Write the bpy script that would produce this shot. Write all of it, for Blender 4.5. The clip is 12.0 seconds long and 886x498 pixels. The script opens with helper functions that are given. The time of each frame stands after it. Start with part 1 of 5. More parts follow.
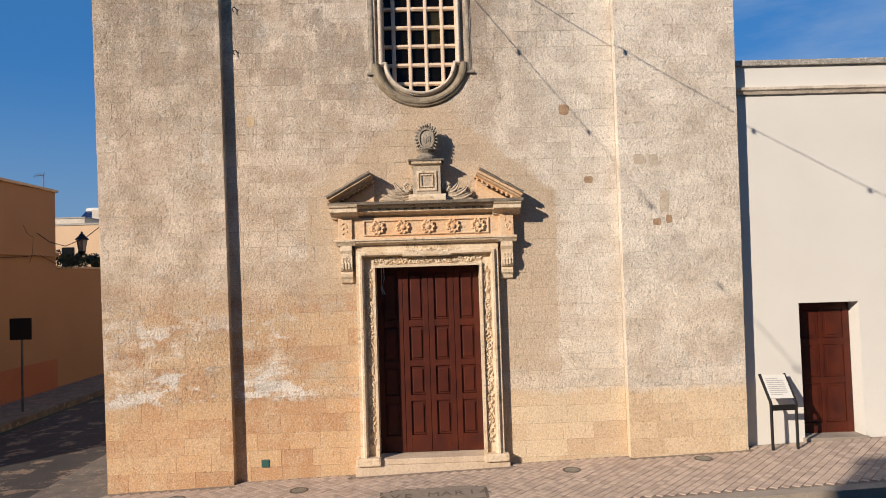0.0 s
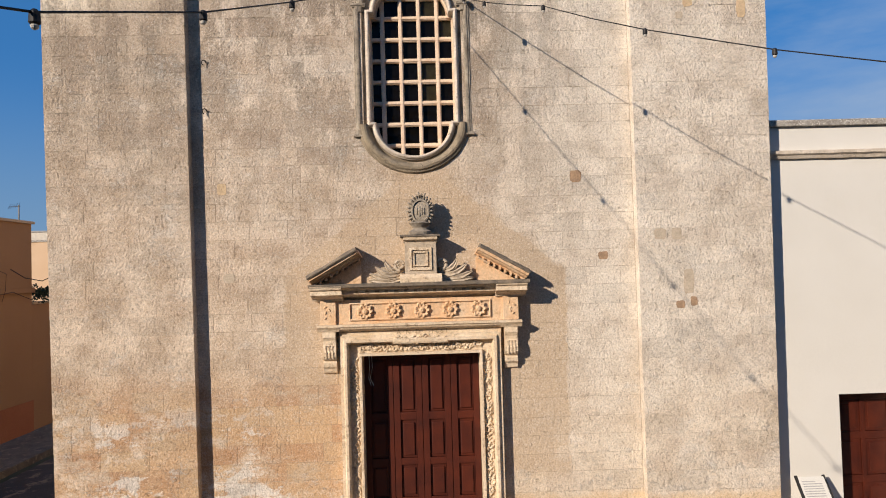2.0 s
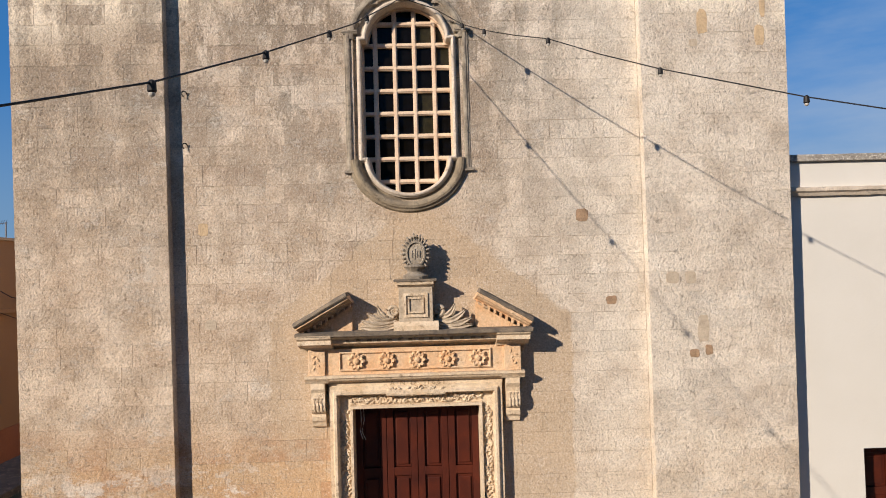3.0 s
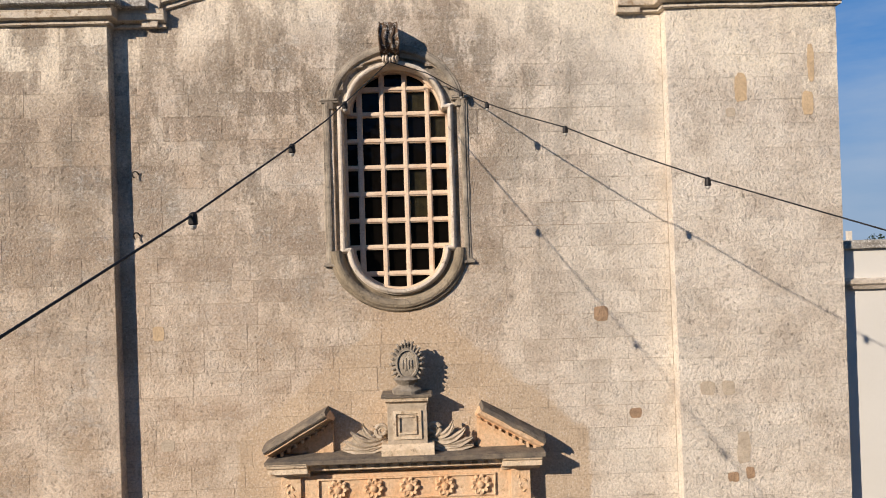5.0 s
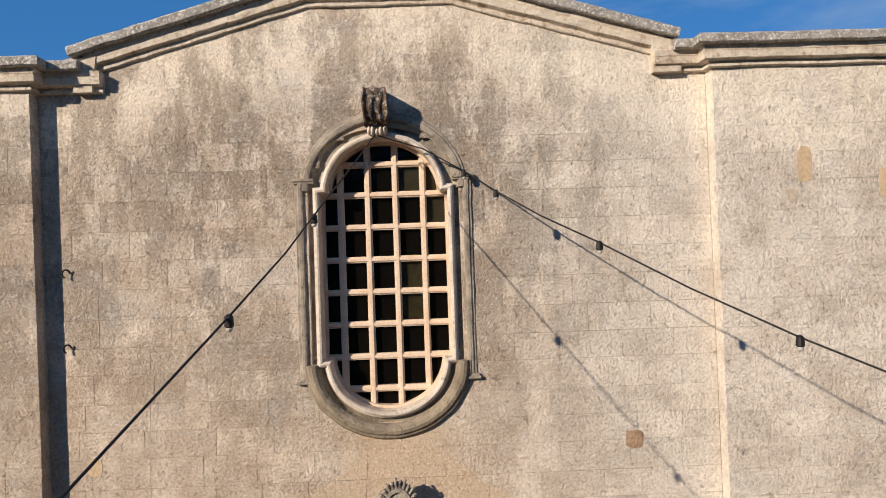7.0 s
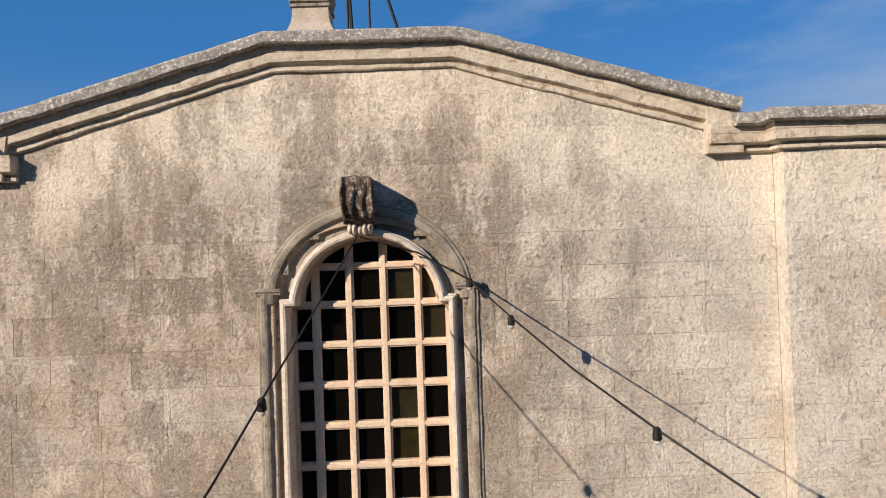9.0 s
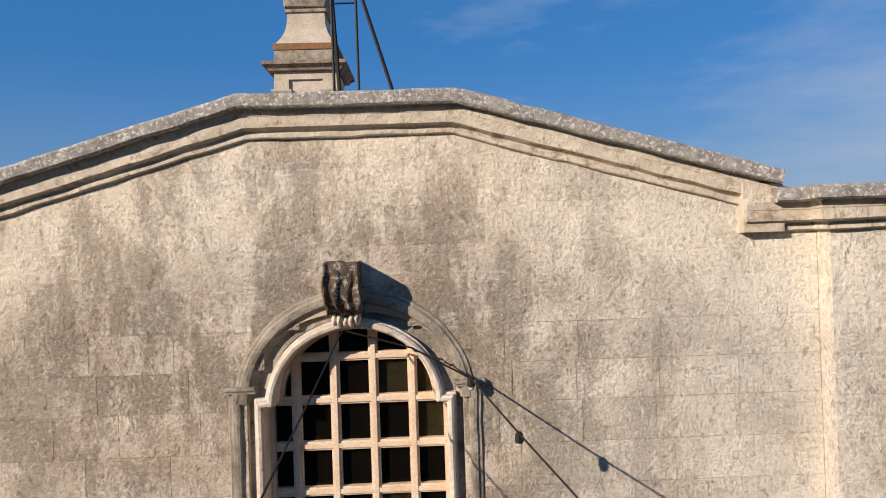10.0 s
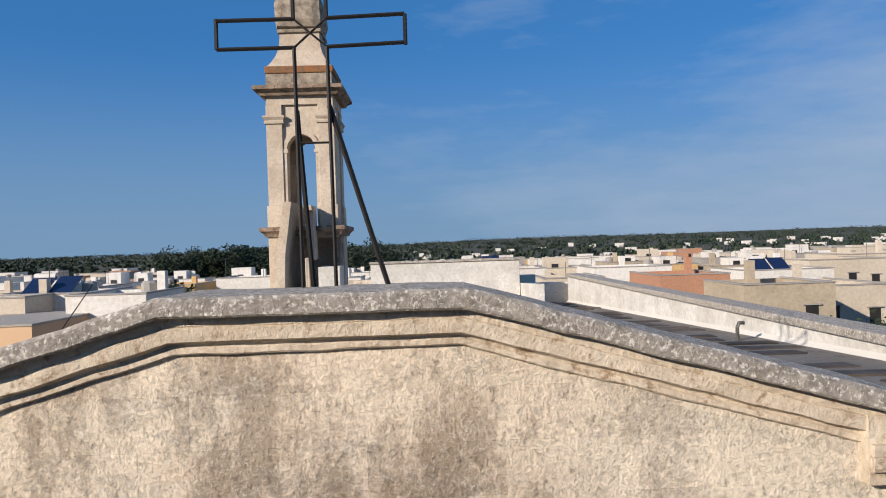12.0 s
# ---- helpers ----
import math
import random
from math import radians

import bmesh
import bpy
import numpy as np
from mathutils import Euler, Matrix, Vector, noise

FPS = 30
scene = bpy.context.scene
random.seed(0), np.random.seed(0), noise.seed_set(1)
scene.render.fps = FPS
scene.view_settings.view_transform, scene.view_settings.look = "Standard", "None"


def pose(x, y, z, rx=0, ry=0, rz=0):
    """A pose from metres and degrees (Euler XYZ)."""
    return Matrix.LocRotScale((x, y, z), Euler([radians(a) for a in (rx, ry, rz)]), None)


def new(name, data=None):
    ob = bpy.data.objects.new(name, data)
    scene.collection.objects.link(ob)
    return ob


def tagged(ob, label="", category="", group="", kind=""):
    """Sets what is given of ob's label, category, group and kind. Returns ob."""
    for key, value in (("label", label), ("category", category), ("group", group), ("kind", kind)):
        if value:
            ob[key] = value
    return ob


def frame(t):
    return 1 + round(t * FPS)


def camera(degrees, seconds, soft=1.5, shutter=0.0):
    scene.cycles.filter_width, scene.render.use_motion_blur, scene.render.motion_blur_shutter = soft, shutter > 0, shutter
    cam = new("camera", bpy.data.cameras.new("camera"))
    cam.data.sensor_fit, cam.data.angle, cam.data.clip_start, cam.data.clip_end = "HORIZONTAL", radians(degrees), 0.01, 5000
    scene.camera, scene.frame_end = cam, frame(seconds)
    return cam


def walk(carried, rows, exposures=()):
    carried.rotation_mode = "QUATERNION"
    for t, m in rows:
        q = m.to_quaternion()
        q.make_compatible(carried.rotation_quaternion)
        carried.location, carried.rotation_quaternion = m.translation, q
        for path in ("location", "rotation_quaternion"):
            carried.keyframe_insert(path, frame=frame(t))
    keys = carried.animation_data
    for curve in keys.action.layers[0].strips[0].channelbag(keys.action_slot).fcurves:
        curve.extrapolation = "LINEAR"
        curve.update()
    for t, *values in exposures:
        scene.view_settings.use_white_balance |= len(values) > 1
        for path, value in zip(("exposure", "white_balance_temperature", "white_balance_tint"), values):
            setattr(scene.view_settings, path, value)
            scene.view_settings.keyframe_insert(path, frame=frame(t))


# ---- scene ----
cam = camera(66.5, 12.0, soft=1.0)
METRES, EYE, TILT, LEAN, TURN = 9.84, 2.75, 2.08, 1.8, -1.37
ROWS = [
    (0.0, 0.0, 0.0, 0.0, 0.0, 0.0, -0.0),
    (0.5, 0.0024, 0.0291, 0.0316, 0.0, -0.02, -0.09),
    (1.0, 0.0042, 0.0588, 0.062, 0.02, -0.07, -0.13),
    (1.5, 0.005, 0.0888, 0.0905, 0.01, -0.11, -0.2),
    (2.0, 0.0051, 0.1175, 0.1175, -0.01, -0.19, -0.16),
    (2.5, 0.0086, 0.1475, 0.1446, 0.08, -0.18, -0.16),
    (3.0, 0.0103, 0.1781, 0.1743, 0.1, -0.26, -0.2),
    (5.0, 0.013, 0.3021, 0.2923, 0.01, -0.58, -0.02),
    (5.5, 0.0144, 0.3359, 0.3159, 0.01, -0.52, -0.03),
    (6.0, 0.0148, 0.3702, 0.3406, 0.02, -0.53, 0.03),
    (6.5, 0.0146, 0.4033, 0.3657, -0.02, -0.56, 0.08),
    (7.0, 0.0133, 0.4351, 0.3938, -0.05, -0.78, 0.15),
    (9.0, 0.0166, 0.5603, 0.4865, 0.33, -1.2, 0.16),
    (9.5, 0.0172, 0.5901, 0.5154, 0.3, -1.47, 0.1),
    (10.0, 0.0178, 0.6217, 0.5472, 0.34, -1.75, 0.08),
    (10.5, 0.0162, 0.6524, 0.5786, 0.37, -1.9, 0.1),
    (11.0, 0.0164, 0.683, 0.6074, 0.41, -2.0, 0.22),
    (11.5, 0.0161, 0.7139, 0.6349, 0.47, -2.12, 0.08),
    (12.0, 0.0154, 0.7455, 0.6622, 0.49, -2.25, 0.1),
]
walk(cam, [(t, pose(-0.01, -10.1, EYE, TILT, LEAN, TURN) @ pose(METRES * x, METRES * y, METRES * z, 90 + pitch, roll, yaw)) for t, x, y, z, yaw, pitch, roll in ROWS])

# ---- light: low sun from the front left, clear sky ----
SUN_WAY = Vector((1.12, 1.0, -0.62)).normalized()
world = bpy.data.worlds.new("sky")
scene.world = world
world.use_nodes = True
wn = world.node_tree
sky = wn.nodes.new("ShaderNodeTexSky")
sky.sky_type, sky.sun_disc = "NISHITA", False
sky.sun_elevation = math.asin(-SUN_WAY.z)
sky.sun_rotation = math.atan2(-SUN_WAY.x, -SUN_WAY.y)
sky.air_density, sky.dust_density, sky.ozone_density = 0.95, 0.0, 6.0
tone = wn.nodes.new("ShaderNodeMix")
tone.data_type, tone.blend_type = "RGBA", "MULTIPLY"
tone.inputs["Factor"].default_value = 1.0
tone.inputs["B"].default_value = (0.70, 1.08, 1.36, 1)
wn.links.new(sky.outputs[0], tone.inputs["A"])
# even blue of a dry clear day over the computed sky
even = wn.nodes.new("ShaderNodeMix")
even.data_type = "RGBA"
even.inputs["Factor"].default_value = 0.55
even.inputs["B"].default_value = (0.62, 3.0, 7.4, 1)
wn.links.new(tone.outputs["Result"], even.inputs["A"])
wc = wn.nodes.new("ShaderNodeTexCoord")
ws = wn.nodes.new("ShaderNodeSeparateXYZ")
wn.links.new(wc.outputs["Generated"], ws.inputs[0])
# greyer haze towards the horizon
wh = wn.nodes.new("ShaderNodeValToRGB")
wh.color_ramp.interpolation = "EASE"
wh.color_ramp.elements[0].position, wh.color_ramp.elements[1].position = 0.0, 0.30
wh.color_ramp.elements[0].color, wh.color_ramp.elements[1].color = (0.85, 0.85, 0.85, 1), (0.0, 0.0, 0.0, 1)
wn.links.new(ws.outputs[2], wh.inputs[0])
haze = wn.nodes.new("ShaderNodeMix")
haze.data_type = "RGBA"
haze.inputs["B"].default_value = (2.7, 4.3, 6.5, 1)
wn.links.new(wh.outputs[0], haze.inputs["Factor"])
wn.links.new(even.outputs["Result"], haze.inputs["A"])
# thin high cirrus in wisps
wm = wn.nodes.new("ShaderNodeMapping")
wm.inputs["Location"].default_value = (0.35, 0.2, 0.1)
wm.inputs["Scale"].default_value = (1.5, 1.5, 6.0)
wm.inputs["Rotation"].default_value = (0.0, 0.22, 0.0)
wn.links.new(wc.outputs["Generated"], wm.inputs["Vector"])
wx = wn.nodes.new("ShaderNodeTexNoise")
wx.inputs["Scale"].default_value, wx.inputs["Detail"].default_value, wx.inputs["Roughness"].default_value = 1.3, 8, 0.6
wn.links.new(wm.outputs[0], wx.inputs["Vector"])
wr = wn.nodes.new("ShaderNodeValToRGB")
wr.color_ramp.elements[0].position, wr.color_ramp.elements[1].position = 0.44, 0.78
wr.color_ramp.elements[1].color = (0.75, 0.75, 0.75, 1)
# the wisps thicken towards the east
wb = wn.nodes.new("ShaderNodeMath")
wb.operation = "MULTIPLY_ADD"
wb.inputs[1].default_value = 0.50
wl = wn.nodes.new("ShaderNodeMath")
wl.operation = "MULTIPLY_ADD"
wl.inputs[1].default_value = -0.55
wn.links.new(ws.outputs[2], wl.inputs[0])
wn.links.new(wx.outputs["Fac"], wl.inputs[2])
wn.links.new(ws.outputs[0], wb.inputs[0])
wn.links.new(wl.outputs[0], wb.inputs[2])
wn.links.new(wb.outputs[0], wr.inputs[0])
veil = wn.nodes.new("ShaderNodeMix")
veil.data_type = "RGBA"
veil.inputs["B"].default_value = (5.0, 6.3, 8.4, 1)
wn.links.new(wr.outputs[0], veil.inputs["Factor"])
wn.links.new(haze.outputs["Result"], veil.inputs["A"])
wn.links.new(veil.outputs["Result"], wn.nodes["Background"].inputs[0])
wn.nodes["Background"].inputs[1].default_value = 0.074
sun = new("sun", bpy.data.lights.new("sun", "SUN"))
sun.data.energy, sun.data.angle, sun.data.color = 6.2, radians(0.6), (1.0, 0.87, 0.73)
sun.matrix_world = SUN_WAY.to_track_quat("-Z", "Y").to_matrix().to_4x4()
scene.view_settings.exposure = 0.0


# ---- materials ----
def ramp(n, fac, stops):
    r = n.nodes.new("ShaderNodeValToRGB")
    e = r.color_ramp.elements
    while len(e) < len(stops):
        e.new(0.5)
    for el, (p, col) in zip(e, stops):
        el.position = p
        el.color = (*col, 1) if len(col) == 3 else (col[0],) * 3 + (1,)
    n.links.new(fac, r.inputs[0])
    return r.outputs[0]


def tex(n, kind, scale, detail=4, vec=None, rough=0.6):
    t = n.nodes.new(kind)
    t.inputs["Scale"].default_value = scale
    if kind == "ShaderNodeTexNoise":
        t.inputs["Detail"].default_value = detail
        t.inputs["Roughness"].default_value = rough
    if vec:
        n.links.new(vec, t.inputs["Vector"])
    return t.outputs["Fac"] if kind == "ShaderNodeTexNoise" else t.outputs["Distance"]


def mix(n, fac, a, b, mode="MIX"):
    m = n.nodes.new("ShaderNodeMix")
    m.data_type, m.blend_type = "RGBA", mode
    for sock, v in ((m.inputs["Factor"], fac), (m.inputs["A"], a), (m.inputs["B"], b)):
        if isinstance(v, (int, float)):
            sock.default_value = v
        elif isinstance(v, tuple):
            sock.default_value = (*v, 1)
        else:
            n.links.new(v, sock)
    return m.outputs["Result"]


def calc(n, op, a, b=0.0, c=0.0):
    m = n.nodes.new("ShaderNodeMath")
    m.operation = op
    for s, v in zip(m.inputs, (a, b, c)):
        if isinstance(v, (int, float)):
            s.default_value = v
        else:
            n.links.new(v, s)
    return m.outputs[0]


def begin(name, rough=0.85, metal=0.0):
    m = bpy.data.materials.new(name)
    m.use_nodes = True
    n = m.node_tree
    b = n.nodes["Principled BSDF"]
    b.inputs["Roughness"].default_value = rough
    b.inputs["Metallic"].default_value = metal
    g = n.nodes.new("ShaderNodeNewGeometry")
    return m, n, b, g


def bump(n, b, height, dist, strength=1.0):
    u = n.nodes.new("ShaderNodeBump")
    u.inputs["Distance"].default_value = dist
    u.inputs["Strength"].default_value = strength
    n.links.new(height, u.inputs["Height"])
    n.links.new(u.outputs[0], b.inputs["Normal"])


def piece_random(n, g):
    o = n.nodes.new("ShaderNodeObjectInfo")
    return calc(n, "FRACT", calc(n, "ADD", o.outputs["Random"], g.outputs["Random Per Island"]))


def plain(name, a, b_col, scale=3.0, rough=0.85, grain=60.0, relief=0.004, metal=0.0, vary=0.0, dark=None, spot=(0.56, 0.68)):
    """A surface with two tones in patches, fine grain and relief."""
    m, n, b, g = begin(name, rough, metal)
    pos = g.outputs["Position"]
    patch = ramp(n, tex(n, "ShaderNodeTexNoise", scale, 6, pos), [(0.35, (0,)), (0.68, (1,))])
    col = mix(n, patch, a, b_col)
    fine = tex(n, "ShaderNodeTexNoise", grain, 5, pos, 0.7)
    col = mix(n, 0.45, col, ramp(n, fine, [(0.34, (0.50,)), (0.62, (1.04,))]), "MULTIPLY")
    if dark:
        spots = ramp(n, tex(n, "ShaderNodeTexNoise", scale * 2.7, 8, pos, 0.75), [(spot[0], (0,)), (spot[1], (1,))])
        col = mix(n, spots, col, dark)
    if vary:
        r = piece_random(n, g)
        col = mix(n, 1.0, col, ramp(n, r, [(0, (1 - vary,)), (1, (1.0,))]), "MULTIPLY")
    n.links.new(col, b.inputs["Base Color"])
    bump(n, b, fine, relief)
    return m


def facade_stone(name="weathered_facade_stone"):
    """Limewashed soft limestone: warm bare stone low down, grey-beige weathered coat above, worn white flecks."""
    m, n, b, g = begin(name, 0.95)
    pos = g.outputs["Position"]
    sep = n.nodes.new("ShaderNodeSeparateXYZ")
    n.links.new(pos, sep.inputs[0])
    x, z = sep.outputs[0], sep.outputs[2]
    ax = calc(n, "ABSOLUTE", calc(n, "SUBTRACT", x, 0.08))

    def noise_at(scale, detail=6, roughness=0.6, stretch=None, shift=0.0):
        v = pos
        mp = n.nodes.new("ShaderNodeMapping")
        mp.inputs["Location"].default_value = (shift, shift * 0.7, shift * 1.3)
        if stretch:
            mp.inputs["Scale"].default_value = stretch
        n.links.new(v, mp.inputs["Vector"])
        return tex(n, "ShaderNodeTexNoise", scale, detail, mp.outputs[0], roughness)

    def band(v, k, stops):
        return ramp(n, calc(n, "MULTIPLY", v, k), stops)

    big = noise_at(0.75, 5, 0.6)
    mid = noise_at(2.3, 8, 0.68)
    chip = noise_at(15.0, 8, 0.72, (1.1, 1.0, 0.85), 4.0)
    fine = noise_at(38.0, 6, 0.7)
    drip = noise_at(2.1, 8, 0.68, (1.5, 1.0, 0.62), 9.0)
    rnd = piece_random(n, g)
    # limewash coat: pinkish beige, patchy
    coat = mix(n, ramp(n, mid, [(0.40, (0,)), (0.60, (1,))]), (0.53, 0.435, 0.34), (0.80, 0.70, 0.585))
    coat = mix(n, calc(n, "MULTIPLY", ramp(n, rnd, [(0.70, (0,)), (0.76, (1,)), (1.0, (0.6,))]), 0.38), coat, (0.55, 0.43, 0.33))
    # yellower, warmer coat low down and towards the west side
    warm = calc(n, "MULTIPLY", band(z, 0.1, [(0.25, (1.0,)), (0.55, (0.55,)), (0.80, (0.15,))]), ramp(n, calc(n, "MULTIPLY_ADD", x, 0.1, 0.5), [(0.10, (1.0,)), (0.60, (0.8,)), (0.80, (0.25,))]))
    coat = mix(n, calc(n, "MULTIPLY", warm, 0.72), coat, mix(n, ramp(n, mid, [(0.40, (0,)), (0.60, (1,))]), (0.56, 0.405, 0.265), (0.78, 0.61, 0.44)))
    west = calc(n, "MULTIPLY", ramp(n, calc(n, "MULTIPLY_ADD", x, 0.1, 0.5), [(0.18, (0.70,)), (0.22, (0.0,))]), band(z, 0.1, [(0.45, (0,)), (0.70, (1,))]))
    coat = mix(n, west, coat, (0.49, 0.385, 0.28))
    # dark grey film in soft streaks over the upper middle
    high = band(z, 0.1, [(0.44, (0.0,)), (0.60, (0.65,)), (0.78, (1.0,)), (0.86, (0.85,)), (0.93, (0.45,))])
    side = ramp(n, calc(n, "MULTIPLY", ax, 0.2), [(0.36, (1.0,)), (0.50, (0.35,)), (0.58, (0.10,)), (1.0, (0.14,))])
    blocky = calc(n, "ADD", drip, calc(n, "ADD", calc(n, "MULTIPLY", calc(n, "SUBTRACT", rnd, 0.5), 0.10), calc(n, "MULTIPLY", calc(n, "SUBTRACT", noise_at(26.0, 6, 0.8, None, 51.0), 0.5), 0.36)))
    side = calc(n, "MAXIMUM", side, ramp(n, calc(n, "MULTIPLY_ADD", x, 0.1, 0.5), [(0.20, (0.85,)), (0.44, (0.9,)), (0.50, (0.0,))]))
    film = calc(n, "MULTIPLY", calc(n, "MULTIPLY", high, side), ramp(n, blocky, [(0.435, (0,)), (0.53, (1,))]))
    coat = mix(n, calc(n, "MULTIPLY", film, 0.92), coat, (0.27, 0.222, 0.168))
    # paler washed strip beside and on the east pilaster
    pale = ramp(n, calc(n, "MULTIPLY_ADD", x, 0.1, 0.5), [(0.58, (0,)), (0.68, (0.55,)), (0.765, (1,)), (0.81, (0.8,)), (0.97, (0.5,))])
    coat = mix(n, calc(n, "MULTIPLY", pale, ramp(n, mid, [(0.3, (0.3,)), (0.6, (0.85,))])), coat, (0.88, 0.79, 0.665))
    # clean cream wall under the gable cornice
    crown = band(calc(n, "ADD", z, calc(n, "MULTIPLY", ax, 0.27)), 0.1, [(0.84, (0,)), (0.89, (0.9,))])
    coat = mix(n, calc(n, "MULTIPLY", crown, ramp(n, blocky, [(0.40, (1,)), (0.58, (0.15,))])), coat, (0.95, 0.835, 0.665))
    # smooth tan patch that once was sheltered round the doorway
    slope = calc(n, "ADD", z, calc(n, "MULTIPLY", ax, 0.80))
    wob = calc(n, "MULTIPLY", calc(n, "SUBTRACT", mid, 0.5), 0.25)
    house = calc(n, "MULTIPLY", band(calc(n, "ADD", slope, wob), 0.1, [(0.540, (1,)), (0.548, (0,))]), ramp(n, calc(n, "MULTIPLY", calc(n, "ADD", ax, wob), 0.25), [(0.462, (1,)), (0.472, (0,))]))
    house = calc(n, "MULTIPLY", house, band(calc(n, "ADD", z, wob), 0.1, [(0.11, (0,)), (0.13, (0.75,)), (0.27, (1,))]))
    streak = calc(n, "MULTIPLY", ramp(n, calc(n, "MULTIPLY", ax, 1.0), [(0.25, (0.8,)), (0.75, (0,))]), band(z, 0.1, [(0.46, (0,)), (0.50, (1,)), (0.53, (1,)), (0.545, (0,))]))
    house = calc(n, "MAXIMUM", house, streak)
    coat = mix(n, calc(n, "MULTIPLY", house, 0.92), coat, (0.52, 0.395, 0.27))
    # bare warm stone near the ground
    bare = mix(n, ramp(n, rnd, [(0.35, (0,)), (0.9, (1,))]), (0.62, 0.395, 0.21), (0.50, 0.275, 0.135))
    bare = mix(n, ramp(n, mid, [(0.45, (0,)), (0.7, (0.6,))]), bare, (0.62, 0.455, 0.28))
    # the east side keeps a paler, creamier wash down to the ground
    east = ramp(n, calc(n, "MULTIPLY_ADD", calc(n, "ADD", x, wob), 0.1, 0.5), [(0.590, (0,)), (0.625, (1,))])
    bare = mix(n, calc(n, "MULTIPLY", east, 0.78), bare, mix(n, ramp(n, rnd, [(0.3, (0,)), (0.9, (1,))]), (0.72, 0.575, 0.39), (0.64, 0.48, 0.31)))
    west_only = calc(n, "SUBTRACT", 1.0, calc(n, "MULTIPLY", east, 0.72))
    edge = calc(n, "ADD", z, calc(n, "MULTIPLY", calc(n, "SUBTRACT", mid, 0.5), 0.35))
    low = band(edge, 0.25, [(0.225, (1,)), (0.25, (0.0,))])
    # worn patches where warm stone shows through the coat
    worn = calc(n, "MULTIPLY", ramp(n, noise_at(0.85, 10, 0.78, (0.8, 1, 1.5), 2.0), [(0.42, (0,)), (0.50, (1,))]), band(z, 0.25, [(0.20, (0.95,)), (0.55, (0.85,)), (0.70, (0.05,)), (1.0, (0.12,))]))
    worn = calc(n, "MULTIPLY", worn, west_only)
    col = mix(n, worn, coat, bare)
    col = mix(n, low, col, bare)
    # chalky white flecks of old wash
    fleck = calc(n, "MULTIPLY", ramp(n, noise_at(2.8, 12, 0.84, (0.8, 1, 1.2), 6.0), [(0.555, (0,)), (0.61, (1,))]), band(z, 0.25, [(0.225, (0,)), (0.26, (0.95,)), (0.50, (0.65,)), (0.9, (0.40,))]))
    fleck = calc(n, "MULTIPLY", fleck, calc(n, "SUBTRACT", 1.0, calc(n, "MULTIPLY", house, 0.8)))
    col = mix(n, fleck, col, (0.80, 0.74, 0.655))
    # larger scaled-off sheets of whitewash low on the wall
    sheet = calc(n, "MULTIPLY", ramp(n, noise_at(1.3, 12, 0.72, (0.7, 1, 1.3), 14.0), [(0.55, (0,)), (0.585, (1,))]), band(z, 0.25, [(0.225, (0,)), (0.25, (0.85,)), (0.48, (0.75,)), (0.60, (0.0,))]))
    col = mix(n, calc(n, "MULTIPLY", sheet, west_only), col, (0.80, 0.74, 0.66))
    speck = noise_at(55.0, 4, 0.8, None, 3.0)
    col = mix(n, calc(n, "MULTIPLY", ramp(n, speck, [(0.54, (0,)), (0.66, (1,))]), 0.5), col, (0.86, 0.80, 0.71))
    col = mix(n, calc(n, "MULTIPLY", ramp(n, speck, [(0.34, (1,)), (0.45, (0,))]), calc(n, "SUBTRACT", 0.34, calc(n, "MULTIPLY", crown, 0.22))), col, (0.27, 0.20, 0.14))
    # chipped hollows and grain
    hollow = ramp(n, chip, [(0.30, (0.0,)), (0.42, (1.0,))])
    col = mix(n, calc(n, "SUBTRACT", 0.30, calc(n, "MULTIPLY", crown, 0.2)), col, ramp(n, hollow, [(0, (0.58, 0.50, 0.42)), (1, (1, 1, 1))]), "MULTIPLY")
    col = mix(n, 0.6, col, ramp(n, fine, [(0.34, (0.48,)), (0.54, (1.0,))]), "MULTIPLY")
    col = mix(n, 1.0, col, ramp(n, rnd, [(0, (0.86,)), (0.3, (0.97,)), (0.6, (1.0,)), (1, (0.93,))]), "MULTIPLY")
    n.links.new(col, b.inputs["Base Color"])
    calm = calc(n, "SUBTRACT", 1.0, calc(n, "MULTIPLY", calc(n, "MAXIMUM", calc(n, "MAXIMUM", low, house), calc(n, "MULTIPLY", crown, 0.4)), 0.55))
    rough_zone = ramp(n, noise_at(1.1, 6, 0.6, None, 21.0), [(0.45, (0.15,)), (0.66, (0.9,))])
    tool = noise_at(9.0, 5, 0.6, (0.55, 1.0, 2.6), 31.0)
    hgt = calc(n, "ADD", calc(n, "MULTIPLY", calc(n, "SUBTRACT", fine, 0.5), 0.85), calc(n, "MULTIPLY", calc(n, "MULTIPLY", calc(n, "SUBTRACT", chip, 0.5), 1.15), rough_zone))
    hgt = calc(n, "ADD", hgt, calc(n, "MULTIPLY", calc(n, "SUBTRACT", tool, 0.5), 0.28))
    pit = ramp(n, noise_at(11.0, 9, 0.8, None, 41.0), [(0.655, (0,)), (0.70, (1,))])
    hgt = calc(n, "SUBTRACT", hgt, calc(n, "MULTIPLY", pit, 0.35))
    hgt = calc(n, "ADD", hgt, calc(n, "MULTIPLY", calc(n, "SUBTRACT", hollow, 1.0), 0.4))
    hgt = calc(n, "ADD", calc(n, "MULTIPLY", hgt, calm), calc(n, "MULTIPLY", fleck, 0.25))
    bump(n, b, hgt, 0.026)
    return m


